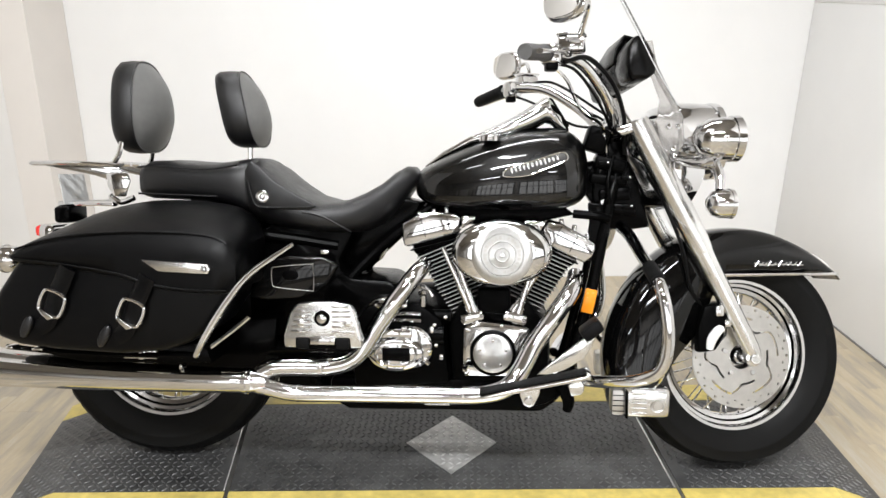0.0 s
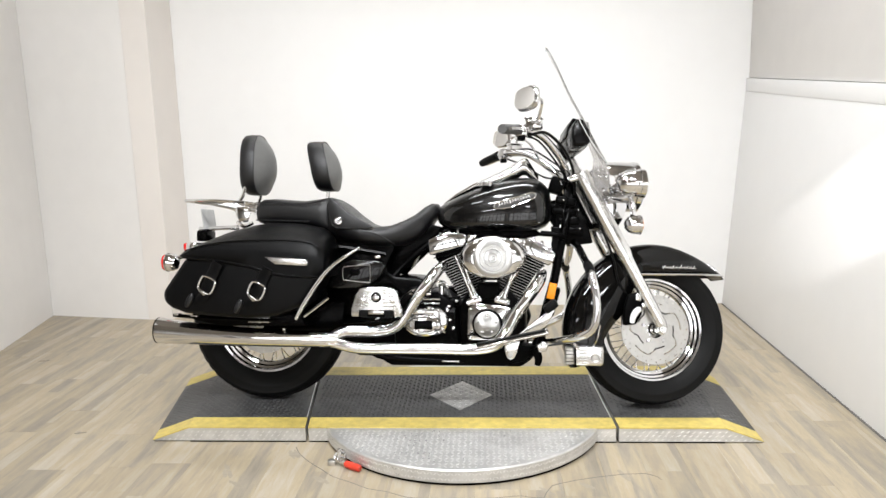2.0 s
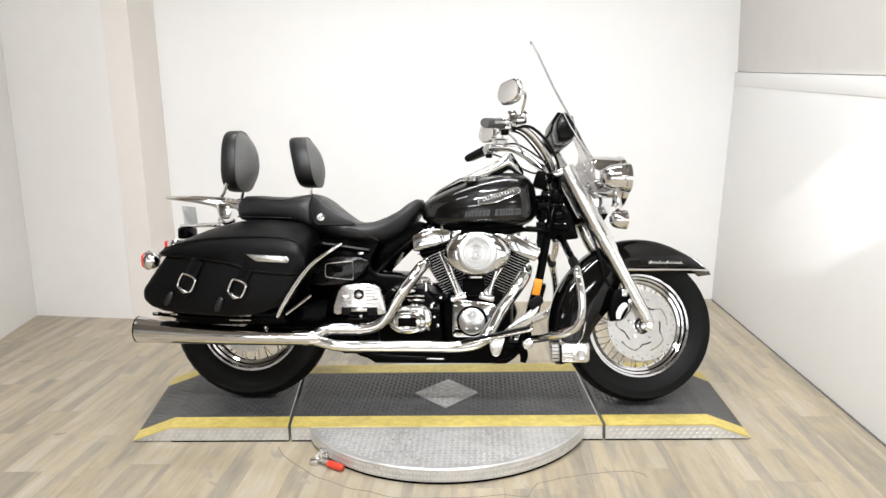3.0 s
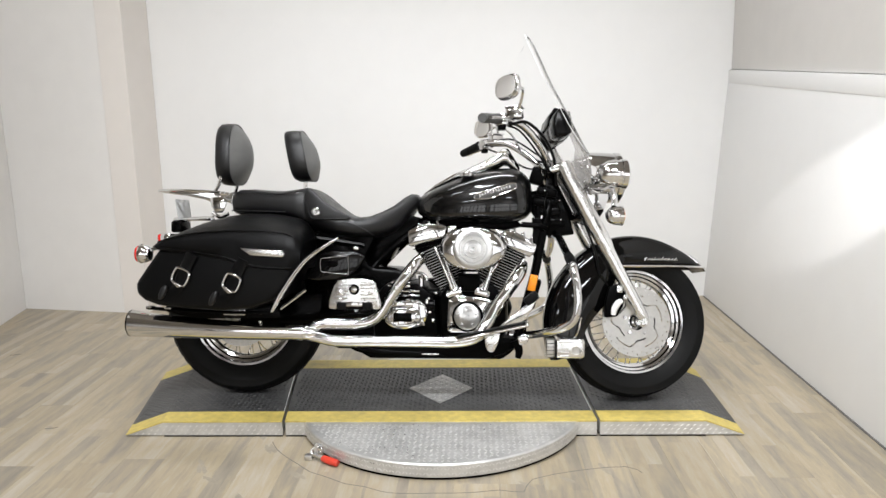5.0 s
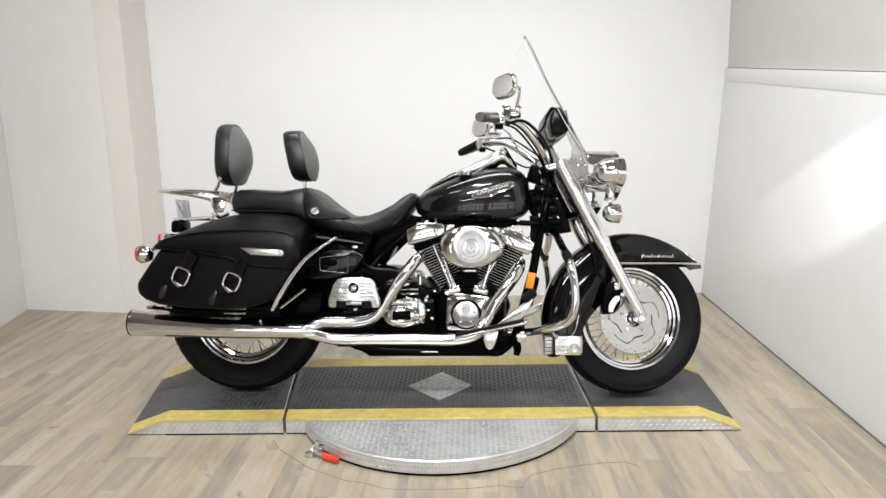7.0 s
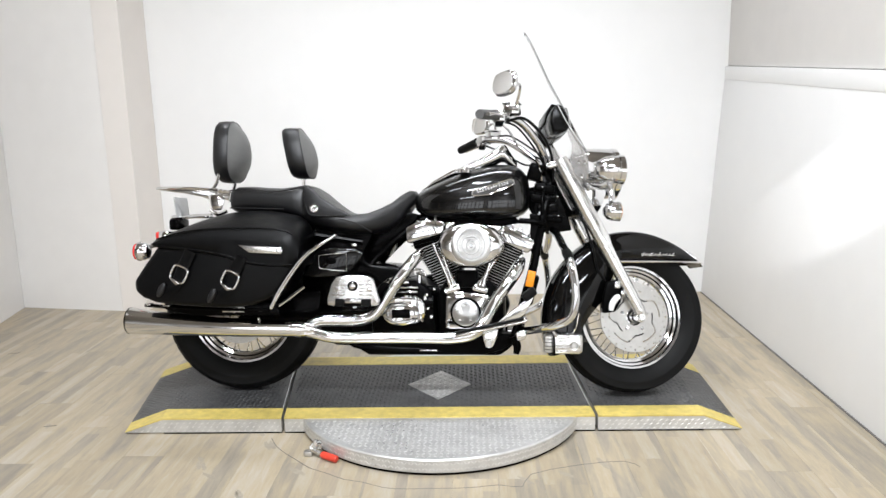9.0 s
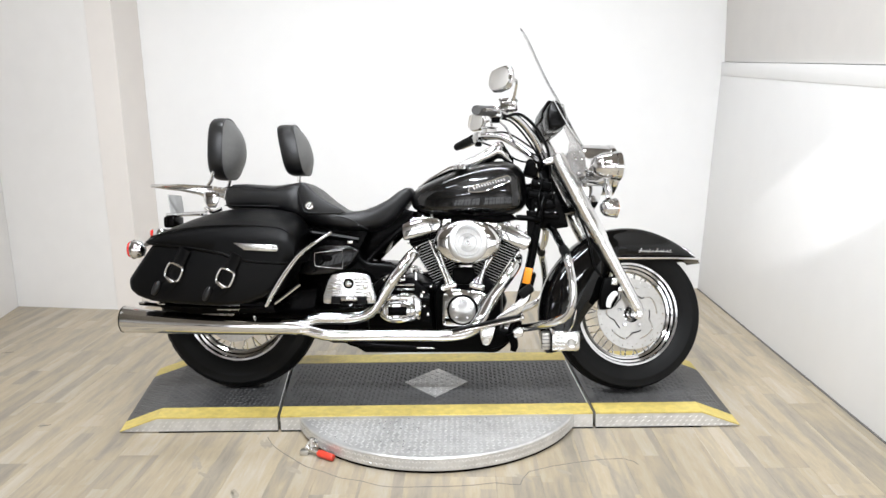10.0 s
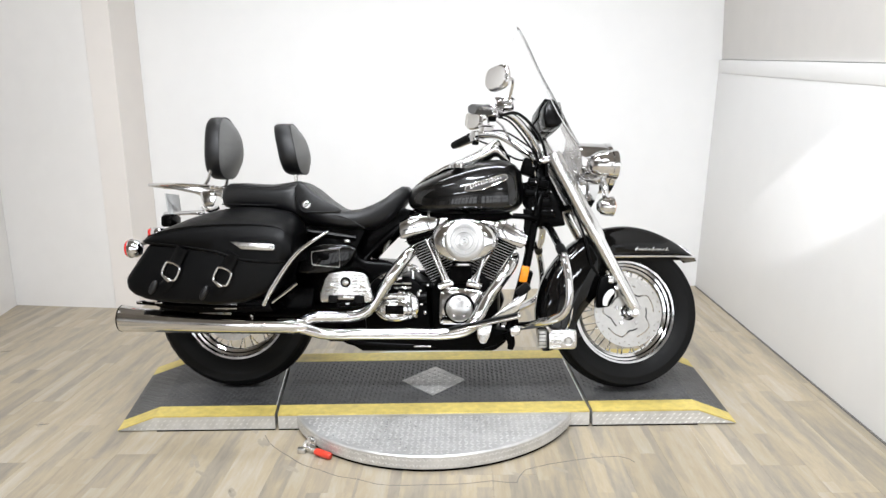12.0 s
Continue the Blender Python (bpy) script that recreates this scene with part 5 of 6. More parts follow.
# saddlebags
for s in (-1, 1):
    Y = lambda y: s * y
    body = prism([(-1.03, 0.612), (-1.085, 0.535), (-1.128, 0.475), (-1.124, 0.432), (-1.09, 0.408), (-1.04, 0.391), (-0.939, 0.379), (-0.768, 0.371), (-0.66, 0.382), (-0.60, 0.402), (-0.545, 0.437), (-0.502, 0.50), (-0.482, 0.56), (-0.482, 0.63)], Y(0.20), Y(0.402), 0.026, seg=3)
    bag = bp("saddlebag", body, BAG_LEATHER, "black leather saddlebag with buckled straps", sharp=60)
    rings = []
    for x, zl, zo, zi in ((-1.052, 0.612, 0.628, 0.635), (-1.035, 0.606, 0.636, 0.655), (-0.99, 0.600, 0.652, 0.684), (-0.93, 0.594, 0.664, 0.712), (-0.88, 0.588, 0.671, 0.727), (-0.82, 0.578, 0.677, 0.741), (-0.76, 0.568, 0.680, 0.750), (-0.70, 0.548, 0.681, 0.752), (-0.64, 0.536, 0.681, 0.750), (-0.58, 0.531, 0.679, 0.743), (-0.53, 0.529, 0.673, 0.732), (-0.498, 0.529, 0.662, 0.712), (-0.478, 0.532, 0.648, 0.685), (-0.470, 0.54, 0.63, 0.655)):
        k = 0.0 if -1.04 < x < -0.48 else 0.012
        prof = [(0.405 - k, zl), (0.413 - k, zl + 0.004), (0.416 - k, (zl + zo) / 2), (0.410 - k, zo - 0.012), (0.395 - k, zo), (0.34, zo + (zi - zo) * 0.42), (0.28, zo + (zi - zo) * 0.74), (0.22, zo + (zi - zo) * 0.97), (0.185, zi - 0.004), (0.18, zi - 0.02), (0.18, zl)]
        rings.append([Vector((x, Y(y), z)) for y, z in prof])
    lid = bp("lid", loft(rings), BAG_LEATHER, "", bag, sharp=60)
    bp("lid_seam", tube([(x, Y(0.404), z) for x, z in ((-1.03, 0.636), (-0.93, 0.662), (-0.8, 0.676), (-0.64, 0.678), (-0.53, 0.668), (-0.49, 0.65))], 0.003, 6), BAG_LEATHER, "", lid)
    bp("lid_seam", tube([(x, Y(0.4165), z) for x, z in ((-1.03, 0.613), (-0.9, 0.6), (-0.76, 0.578), (-0.69, 0.556), (-0.6, 0.541), (-0.49, 0.538))], 0.002, 6), BAG_LEATHER, "", lid)
    bp("side_trim", prism([(-0.698, 0.614), (-0.532, 0.603), (-0.524, 0.592), (-0.53, 0.579), (-0.655, 0.585)], Y(0.4175), Y(0.424), 0.002), SATIN, "silver side trim", bag)
    bp("trim_bolt", lathe([(0.0, Y(0.43)), (0.006, Y(0.429)), (0.008, Y(0.424)), (0.0, Y(0.424))], (-0.54, 0, 0.591), "y", 14), CHROME, "", bag)
    for x, z in ((-0.933, 0.503), (-0.731, 0.482)):
        d = Vector((-0.075, 0, -0.105))
        st = bp("strap", tube([(x + 0.044, Y(0.4165), z + 0.089), (x + 0.023, Y(0.413), z + 0.047), (x, Y(0.412), z), (x - 0.020, Y(0.407), z - 0.046), (x - 0.050, Y(0.404), z - 0.066)], [0.0056, 0.0056, 0.0052, 0.0052, 0.0046], 12, squash=4.4), BAG_LEATHER, "black leather strap", bag)
        loop = []
        for k in range(12):
            a = 2 * math.pi * k / 12
            c, q = math.cos(a), math.sin(a)
            u, v = 0.031 * math.copysign(abs(c) ** 0.55, c), 0.031 * math.copysign(abs(q) ** 0.55, q)
            rot = radians(-24)
            loop.append((x + u * math.cos(rot) - v * math.sin(rot), Y(0.418), z + u * math.sin(rot) + v * math.cos(rot)))
        bp("buckle", tube(loop, 0.0046, 8, closed=True, smooth=3), CHROME, "chrome buckle", st)
        bp("buckle_tip", prism([(x - 0.034, z - 0.008), (x - 0.03, z - 0.024), (x - 0.012, z - 0.042), (x + 0.006, z - 0.037), (x - 0.004, z - 0.028), (x - 0.02, z - 0.018)], Y(0.415), Y(0.424), 0.002), CHROME, "", st)
        bp("strap_end", blob((x - 0.078, Y(0.407), z - 0.062), (0.013, 0.009, 0.030), 2.2, Matrix.Rotation(0.45, 4, "Y")), LEATHER, "", st)
    rail = bp("bag_guard", tube([(-0.326, Y(0.40), 0.650), (-0.424, Y(0.422), 0.583), (-0.483, Y(0.424), 0.517), (-0.542, Y(0.42), 0.431), (-0.577, Y(0.40), 0.376)], [0.008, 0.0125, 0.0155, 0.0160, 0.0130], 12, squash=0.62), CHROME, "chrome saddlebag guard")
    bp("guard_stay", tube([(-0.59, Y(0.32), 0.364), (-0.53, Y(0.30), 0.41), (-0.485, Y(0.28), 0.447)], 0.007, 8), CHROME, "", rail)
    bp("bag_support", tube([(-1.10, Y(0.36), 0.378), (-0.9, Y(0.37), 0.366), (-0.6, Y(0.36), 0.362)], 0.007, 8), FRAME_BLACK, "black bag support rail")
    bp("bag_underframe", prism([(-1.03, 0.36), (-1.03, 0.392), (-0.58, 0.392), (-0.56, 0.34), (-0.9, 0.335)], Y(0.15), Y(0.345), 0.006), FRAME_BLACK, "black bag underframe")
    bp("rear_stay_cover", prism([(-0.84, 0.40), (-0.45, 0.42), (-0.46, 0.335), (-0.52, 0.275), (-0.84, 0.268)], Y(0.135), Y(0.16), 0.004), FRAME_BLACK, "black stay cover behind the bag")
    bp("bag_bracket", rbox((-1.075, Y(0.375), 0.383), (0.02, 0.03, 0.008), 0.003), CHROME)
    bp("bag_bracket", tube([(-0.80, Y(0.335), 0.352), (-0.755, Y(0.338), 0.349), (-0.72, Y(0.335), 0.352)], [0.004, 0.007, 0.004], 10), SATIN)
    bp("bag_bracket", rbox((-1.0, Y(0.375), 0.379), (0.03, 0.03, 0.007), 0.003), CHROME)

# tail
for s in (-1, 1):
    ts = bp("rear_signal", lathe([(0.0, -1.165), (0.014, -1.168), (0.028, -1.174), (0.036, -1.188), (0.038, -1.21), (0.040, -1.211), (0.040, -1.217), (0.036, -1.219), (0.0, -1.219)], (0, s * 0.185, 0.585), "x", 28), CHROME, "chrome rear turn signal with red lens")
    bp("signal_lens", blob((-1.217, s * 0.185, 0.585), (0.022, 0.036, 0.036), 2.4), RED, "red lens", ts)
    bp("signal_arm", tube([(-1.18, s * 0.185, 0.60), (-1.15, s * 0.14, 0.615), (-1.12, s * 0.06, 0.62)], 0.009, 8), CHROME, "", ts)
tl = bp("tail_light", rbox((-1.200, 0, 0.652), (0.035, 0.10, 0.034), 0.010), RED, "red tail light")
bp("tail_light_base", rbox((-1.175, 0, 0.64), (0.05, 0.125, 0.065), 0.014), CHROME, "", tl)
bp("licence_plate", rbox((-1.125, 0.015, 0.775), (0.004, 0.13, 0.09), 0.0015, Matrix.Rotation(-0.15, 4, "Y")), PLATE, "pale licence plate seen from behind")
bp("plate_bar", tube([(-1.15, -0.02, 0.728), (-1.06, -0.03, 0.733), (-0.96, -0.05, 0.735)], [0.012, 0.009, 0.011], 10), CHROME, "chrome bar")
bp("plate_mount", rbox((-1.13, 0, 0.70), (0.05, 0.10, 0.05), 0.01), FRAME_BLACK)

# engine
ROOT = Vector((0.148, 0, 0.325))
case = bp("crankcase", prism([(0.03, 0.24), (0.02, 0.40), (0.06, 0.47), (0.14, 0.485), (0.24, 0.47), (0.30, 0.40), (0.30, 0.27), (0.25, 0.21), (0.08, 0.205)], -0.125, 0.13, 0.02), ENGINE_BLACK, "black engine crankcase")


def cylinder(lean, cap_at, cap_lean, cap_wide):
    """One cylinder of the V: finned barrel, head and rocker box; its fins reach further on the outer side."""
    up = Matrix.Translation(ROOT) @ Matrix.Rotation(radians(lean), 4, "Y")
    out = -1 if lean < 0 else 1
    raise_ = lambda q: (q.transform(up), q)[1]
    cyl = bp("cylinder", raise_(loft([[Vector((out * ((o - i) / 2 + (o + i) / 2 * sx), -0.012 + 0.074 * sy, h)) for sx, sy in ((-1, -0.7), (-0.7, -1), (0.7, -1), (1, -0.7), (1, 0.7), (0.7, 1), (-0.7, 1), (-1, 0.7))] for h, o, i in ((0.10, 0.056, 0.036), (0.14, 0.066, 0.040), (0.33, 0.101, 0.060))])), ENGINE_BLACK, "black finned engine cylinder with bright fin edges")
    for k in range(17):
        h = 0.140 + k * 0.0112
        outer, inner = 0.078 + 0.0022 * k, 0.046 + 0.0012 * k
        fin = rbox((out * (outer - inner) / 2, -0.012, h), (outer + inner, 0.172, 0.0036), 0.0013, None, None, 1)
        for v in fin.verts:
            if abs(v.co.y + 0.012) > 0.06:
                v.co.x *= 0.88
        f_ = bp("fin", raise_(fin), FIN, "", cyl)
        bp("fin_edge", raise_(rbox((out * (outer - inner) / 2, -0.0985, h), ((outer + inner) * 0.84, 0.002, 0.0019), 0.0005, None, None, 1)), FIN_EDGE, "", f_)
    cap = Matrix.Translation((cap_at[0], 0, cap_at[1])) @ Matrix.Rotation(radians(cap_lean), 4, "Y")
    put = lambda q: (q.transform(cap), q)[1]
    bp("cylinder_head", put(rbox((0, -0.008, -0.042), (cap_wide * 0.86, 0.15, 0.05), 0.01)), ENGINE_BLACK, "", cyl)
    bp("head_fin", put(rbox((0, -0.012, -0.036), (cap_wide * 0.96, 0.18, 0.004), 0.0015, None, None, 1)), FIN, "", cyl)
    bp("head_fin", put(rbox((0, -0.012, -0.050), (cap_wide * 0.94, 0.178, 0.004), 0.0015, None, None, 1)), FIN, "", cyl)
    if out < 0:
        shell = [(-0.105, 0.640), (-0.105, 0.679), (-0.056, 0.705), (-0.022, 0.711), (0.040, 0.706), (0.055, 0.698), (0.054, 0.655), (0.020, 0.648), (-0.088, 0.616), (-0.099, 0.616)]
        tail = [(0.0575, 0.700), (0.098, 0.699), (0.094, 0.686), (0.0575, 0.664)]
        bolts, groove = ((-0.06, 0.704), (-0.02, 0.711), (0.015, 0.716)), ((-0.03, 0.664), 14)
    else:
        shell = [(0.276, 0.655), (0.294, 0.686), (0.331, 0.678), (0.378, 0.652), (0.419, 0.626), (0.420, 0.612), (0.412, 0.590), (0.390, 0.572), (0.300, 0.617)]
        tail = [(0.226, 0.678), (0.230, 0.688), (0.289, 0.684), (0.2725, 0.657), (0.245, 0.668)]
        bolts, groove = ((0.33, 0.684), (0.365, 0.668), (0.40, 0.644)), ((0.352, 0.632), -27)
    rk = bp("rocker_box", prism(shell, -0.113, 0.085, 0.006, seg=3), CHROME, "chrome rocker box", sharp=30)
    for x in ((-0.048, 0.022) if out < 0 else (0.318, 0.362)):
        z0, z1 = (0.640 + 0.3 * (x + 0.05), 0.703) if out < 0 else (0.622 - 0.5 * (x - 0.318), 0.676 - 0.6 * (x - 0.318))
        bp("cover_seam", rbox((x, -0.1125, (z0 + z1) / 2), (0.0022, 0.003, z1 - z0), 0.0008, Matrix.Rotation(radians(cap_lean), 4, "Y")), FRAME_BLACK, "", rk)
    bp("rocker_cover", prism(tail, -0.108, 0.08, 0.005), CHROME, "", rk)
    for x, z in bolts:
        bp("cover_bolt", lathe([(0.0, z + 0.007), (0.005, z + 0.0065), (0.0065, z + 0.002), (0.0065, z - 0.012), (0.0, z - 0.012)], (x, -0.085, 0), "z", 10), CHROME, "", rk)
    bp("cover_groove", rbox((groove[0][0], -0.1125, groove[0][1]), (cap_wide * 0.84, 0.003, 0.0028), 0.001, Matrix.Rotation(radians(-groove[1]), 4, "Y")), FRAME_BLACK, "", rk)
    return cyl


FIN = material("black_fin", (0.002, 0.002, 0.002), 0.4, 0.0, 0.3, 60, spec=0.04)
FIN_EDGE = material("machined_fin_edge", (0.6, 0.6, 0.595), 0.45, 0.6, 0.15, 60)
cylinder(-22.5, (-0.030, 0.668), -14, 0.146)
cylinder(23.5, (0.328, 0.648), 27, 0.166)
for p, q in (((0.012, -0.150, 0.615), (0.086, -0.155, 0.447)), ((0.052, -0.155, 0.570), (0.097, -0.160, 0.447)), ((0.293, -0.150, 0.594), (0.199, -0.155, 0.447)), ((0.250, -0.155, 0.562), (0.214, -0.160, 0.447))):
    a, b = Vector(p), Vector(q)
    t = bp("pushrod_tube", tube([a, a.lerp(b, 0.55), a.lerp(b, 0.56), b], [0.0078, 0.0078, 0.0105, 0.0105], 12, smooth=0), CHROME, "chrome pushrod tube")
    bp("tube_collar", tube([a.lerp(b, 0.9), a.lerp(b, 1.03)], 0.0145, 12, smooth=0), CHROME, "", t)
for x, r in ((0.092, -0.3), (0.205, 0.3)):
    tb = bp("tappet_block", rbox((x, -0.155, 0.432), (0.062, 0.05, 0.028), 0.006, Matrix.Rotation(r, 4, "Y")), CHROME, "chrome tappet block")
    for dx in (-0.024, 0.024):
        bp("bolt", lathe([(0.0, -0.188), (0.006, -0.188), (0.007, -0.18), (0.0, -0.18)], (x + dx, 0, 0.432 - dx * r), "y", 10), CHROME, "", tb)
bp("tappet_valley", rbox((0.148, -0.12, 0.47), (0.09, 0.06, 0.07), 0.01), ENGINE_BLACK)

# air cleaner
ac = bp("air_cleaner", lathe([(0.0, -0.13), (0.9, -0.13), (0.97, -0.15), (1.0, -0.185), (0.995, -0.195), (0.96, -0.207), (0.86, -0.216), (0.6, -0.222), (0.0, -0.224)], (0.1685, 0, 0.608), "y", 72, sx=0.1315, sz=0.0885), CHROME, "oval chrome air cleaner with brushed centre disc")
bp("centre_disc", lathe([(0.079, -0.218), (0.079, -0.229), (0.075, -0.2315), (0.056, -0.2315), (0.054, -0.2295), (0.052, -0.2315), (0.037, -0.2315), (0.035, -0.229), (0.033, -0.2315), (0.02, -0.2325), (0.018, -0.230), (0.016, -0.2325), (0.0, -0.2325)], (0.171, 0, 0.607), "y", 64), TURNED, "turned ringed disc", ac)
bm = bmesh.new()
for k in range(26):
    if k in (6, 19):
        continue
    t_ = 2 * math.pi * k / 26
    rbox((0.171 + 0.0445 * math.cos(t_), -0.2322, 0.607 + 0.0445 * math.sin(t_)), (0.0065, 0.0016, 0.0085 if k % 3 else 0.006), 0.0005, Matrix.Rotation(math.pi / 2 - t_, 4, "Y"), bm, 1)
bp("ring_lettering", bm, STEEL, "worn raised bars round the disc", ac)
bp("centre_screw", lathe([(0.0, -0.237), (0.006, -0.2365), (0.008, -0.2325), (0.0, -0.2325)], (0.171, 0, 0.607), "y", 20), CHROME, "", ac)
bp("backing_plate", lathe([(0.0, -0.10), (0.85, -0.10), (0.9, -0.13), (0.0, -0.13)], (0.163, 0, 0.607), "y", 48, sx=0.131, sz=0.087), ENGINE_BLACK, "", ac)

# cam cover
cc = bp("cam_cover", prism([(0.066, 0.405), (0.10, 0.425), (0.17, 0.418), (0.238, 0.408), (0.25, 0.385), (0.235, 0.34), (0.215, 0.29), (0.195, 0.272), (0.075, 0.270), (0.062, 0.285)], -0.12, -0.178, 0.01), CHROME, "chrome cam cover with round black-ringed timer plate")
bp("timer_ring", lathe([(0.0, -0.178), (0.062, -0.178), (0.061, -0.186), (0.056, -0.188), (0.054, -0.184), (0.0, -0.184)], (0.146, 0, 0.338), "y", 48), ENGINE_BLACK, "black ring", cc)
bp("timer_plate", lathe([(0.053, -0.184), (0.052, -0.19), (0.049, -0.192), (0.0, -0.1925)], (0.146, 0, 0.338), "y", 48), TURNED, "turned round plate", cc)
for k in range(5):
    a = 2 * math.pi * k / 5 + 0.3
    bp("screw", lathe([(0.0, -0.1955), (0.004, -0.195), (0.005, -0.192), (0.0, -0.192)], (0.146 + 0.036 * math.cos(a), 0, 0.338 + 0.036 * math.sin(a)), "y", 10), CHROME, "", cc)
for x, z in ((0.078, 0.40), (0.232, 0.398), (0.075, 0.28), (0.2, 0.282), (0.17, 0.412), (0.105, 0.418)):
    bp("screw", lathe([(0.0, -0.186), (0.005, -0.185), (0.006, -0.178), (0.0, -0.178)], (x, 0, z), "y", 10), CHROME, "", cc)
bp("oil_filter", lathe([(0.0, 0.30), (0.03, 0.302), (0.036, 0.31), (0.036, 0.38), (0.0, 0.38)], (0, -0.03, 0.25), "x", 28), CHROME, "chrome oil filter")

# gearbox
gb = bp("gearbox", prism([(-0.24, 0.22), (-0.25, 0.40), (-0.20, 0.46), (-0.06, 0.47), (0.01, 0.42), (0.03, 0.24)], -0.15, 0.14, 0.02), ENGINE_BLACK, "black gearbox")
bp("frame_skid", prism([(-0.47, 0.22), (-0.40, 0.19), (-0.14, 0.19), (-0.14, 0.37), (-0.47, 0.37)], -0.10, -0.06, 0.006), FRAME_BLACK, "", gb)
bp("gearbox_cover", lathe([(0.0, -0.14), (1.0, -0.14), (1.0, -0.18), (0.95, -0.192), (0.8, -0.198), (0.0, -0.2)], (-0.115, 0, 0.333), "y", 56, sx=0.076, sz=0.049), CHROME, "oval chrome gearbox cover", gb)
bp("cover_ring", tube([(-0.113 + 0.055 * math.copysign(abs(math.cos(q)) ** 0.7, math.cos(q)), -0.2, 0.334 + 0.031 * math.copysign(abs(math.sin(q)) ** 0.8, math.sin(q))) for q in [2 * math.pi * k / 16 for k in range(16)]], 0.0035, 6, closed=True, smooth=2), CHROME, "", gb)
bp("cover_window", rbox((-0.112, -0.2, 0.334), (0.075, 0.004, 0.036), 0.0015), FRAME_BLACK, "black inset", gb)
bp("cover_end", lathe([(0.0, -0.145), (0.058, -0.145), (0.058, -0.172), (0.052, -0.178), (0.04, -0.18), (0.0, -0.18)], (-0.075, 0, 0.348), "y", 40), CHROME, "", gb)
for k in range(7):
    a = -1.1 + k * 0.45
    bp("screw", lathe([(0.0, -0.184), (0.005, -0.183), (0.006, -0.178), (0.0, -0.178)], (-0.075 + 0.05 * math.cos(a), 0, 0.348 + 0.05 * math.sin(a)), "y", 10), CHROME, "", gb)
bp("filler_box", rbox((-0.12, -0.165, 0.386), (0.10, 0.05, 0.026), 0.007), CHROME, "", gb)
bp("filler_bolt", rbox((-0.15, -0.18, 0.402), (0.016, 0.02, 0.012), 0.004), CHROME, "", gb)
bp("filler_bolt", rbox((-0.092, -0.18, 0.402), (0.016, 0.02, 0.012), 0.004), CHROME, "", gb)
bp("starter_housing", tube([(-0.19, -0.12, 0.452), (-0.15, -0.13, 0.462), (-0.09, -0.13, 0.455)], [0.016, 0.024, 0.018], 14), CHROME, "chrome starter cover", gb)
bp("solenoid", tube([(-0.03, -0.135, 0.375), (0.012, -0.135, 0.375)], 0.03, 18, smooth=0), FRAME_BLACK, "", gb)
bp("starter", tube([(-0.16, -0.12, 0.425), (0.03, -0.12, 0.425)], 0.018, 16, smooth=0), ENGINE_BLACK, "", gb)
for z, r_ in ((0.418, 0.006), (0.436, 0.005)):
    bp("gearbox_line", tube([(-0.165, -0.155, z), (-0.10, -0.158, z + 0.001), (-0.05, -0.155, z)], r_, 8), CHROME, "", gb)
bp("dipstick", lathe([(0.0, 0.50), (0.012, 0.498), (0.014, 0.49), (0.010, 0.485), (0.009, 0.455), (0.0, 0.455)], (-0.045, -0.14, 0), "z", 14), CHROME, "", gb)
for x, z in ((-0.012, 0.408), (-0.008, 0.352), (0.018, 0.43)):
    bp("screw", lathe([(0.0, -0.166), (0.005, -0.165), (0.006, -0.15), (0.0, -0.15)], (x, 0, z), "y", 10), SATIN, "", gb)
bp("oil_plug", rbox((-0.02, -0.155, 0.392), (0.012, 0.016, 0.026), 0.004), SATIN, "", gb)
bp("oil_plug", rbox((0.005, -0.15, 0.318), (0.012, 0.016, 0.016), 0.004), SATIN, "", gb)
bp("drain_stub", tube([(-0.055, -0.165, 0.322), (-0.025, -0.17, 0.302)], 0.007, 8, smooth=0), CHROME, "", gb)
bp("oil_line", tube([(-0.09, -0.12, 0.51), (-0.04, -0.13, 0.505), (-0.02, -0.13, 0.48)], 0.006, 8), SATIN, "", gb)
bp("primary_case", prism([(-0.33, 0.34), (-0.31, 0.42), (-0.24, 0.46), (-0.05, 0.47), (0.05, 0.49), (0.2, 0.49), (0.28, 0.44), (0.32, 0.34), (0.27, 0.23), (0.18, 0.2), (-0.2, 0.2), (-0.3, 0.25)], 0.135, 0.235, 0.02), ENGINE_BLACK, "black primary chain case")
bp("throttle_body", rbox((0.15, 0.0, 0.56), (0.09, 0.13, 0.10), 0.015), ENGINE_BLACK, "black throttle body")
bp("coil_cover", prism([(-0.02, 0.70), (0.0, 0.722), (0.34, 0.722), (0.37, 0.70), (0.24, 0.672), (0.06, 0.672)], -0.05, 0.10, 0.008), ENGINE_BLACK, "black coil cover under the tank")
bp("oil_pan", prism([(-0.315, 0.20), (-0.30, 0.178), (-0.26, 0.155), (0.215, 0.160), (0.29, 0.182), (0.34, 0.21), (0.34, 0.25), (-0.31, 0.25)], -0.13, 0.13, 0.014), ENGINE_BLACK, "black oil pan")
bp("pan_label", rbox((-0.01, -0.131, 0.178), (0.07, 0.002, 0.006), 0.0008), SATIN)
bp("oil_tank", prism([(-0.54, 0.36), (-0.54, 0.62), (-0.46, 0.69), (-0.27, 0.69), (-0.235, 0.655), (-0.275, 0.58), (-0.272, 0.545), (-0.24, 0.53), (-0.14, 0.525), (-0.10, 0.49), (-0.10, 0.36)], -0.13, 0.13, 0.02), FRAME_BLACK, "black oil tank and battery box")
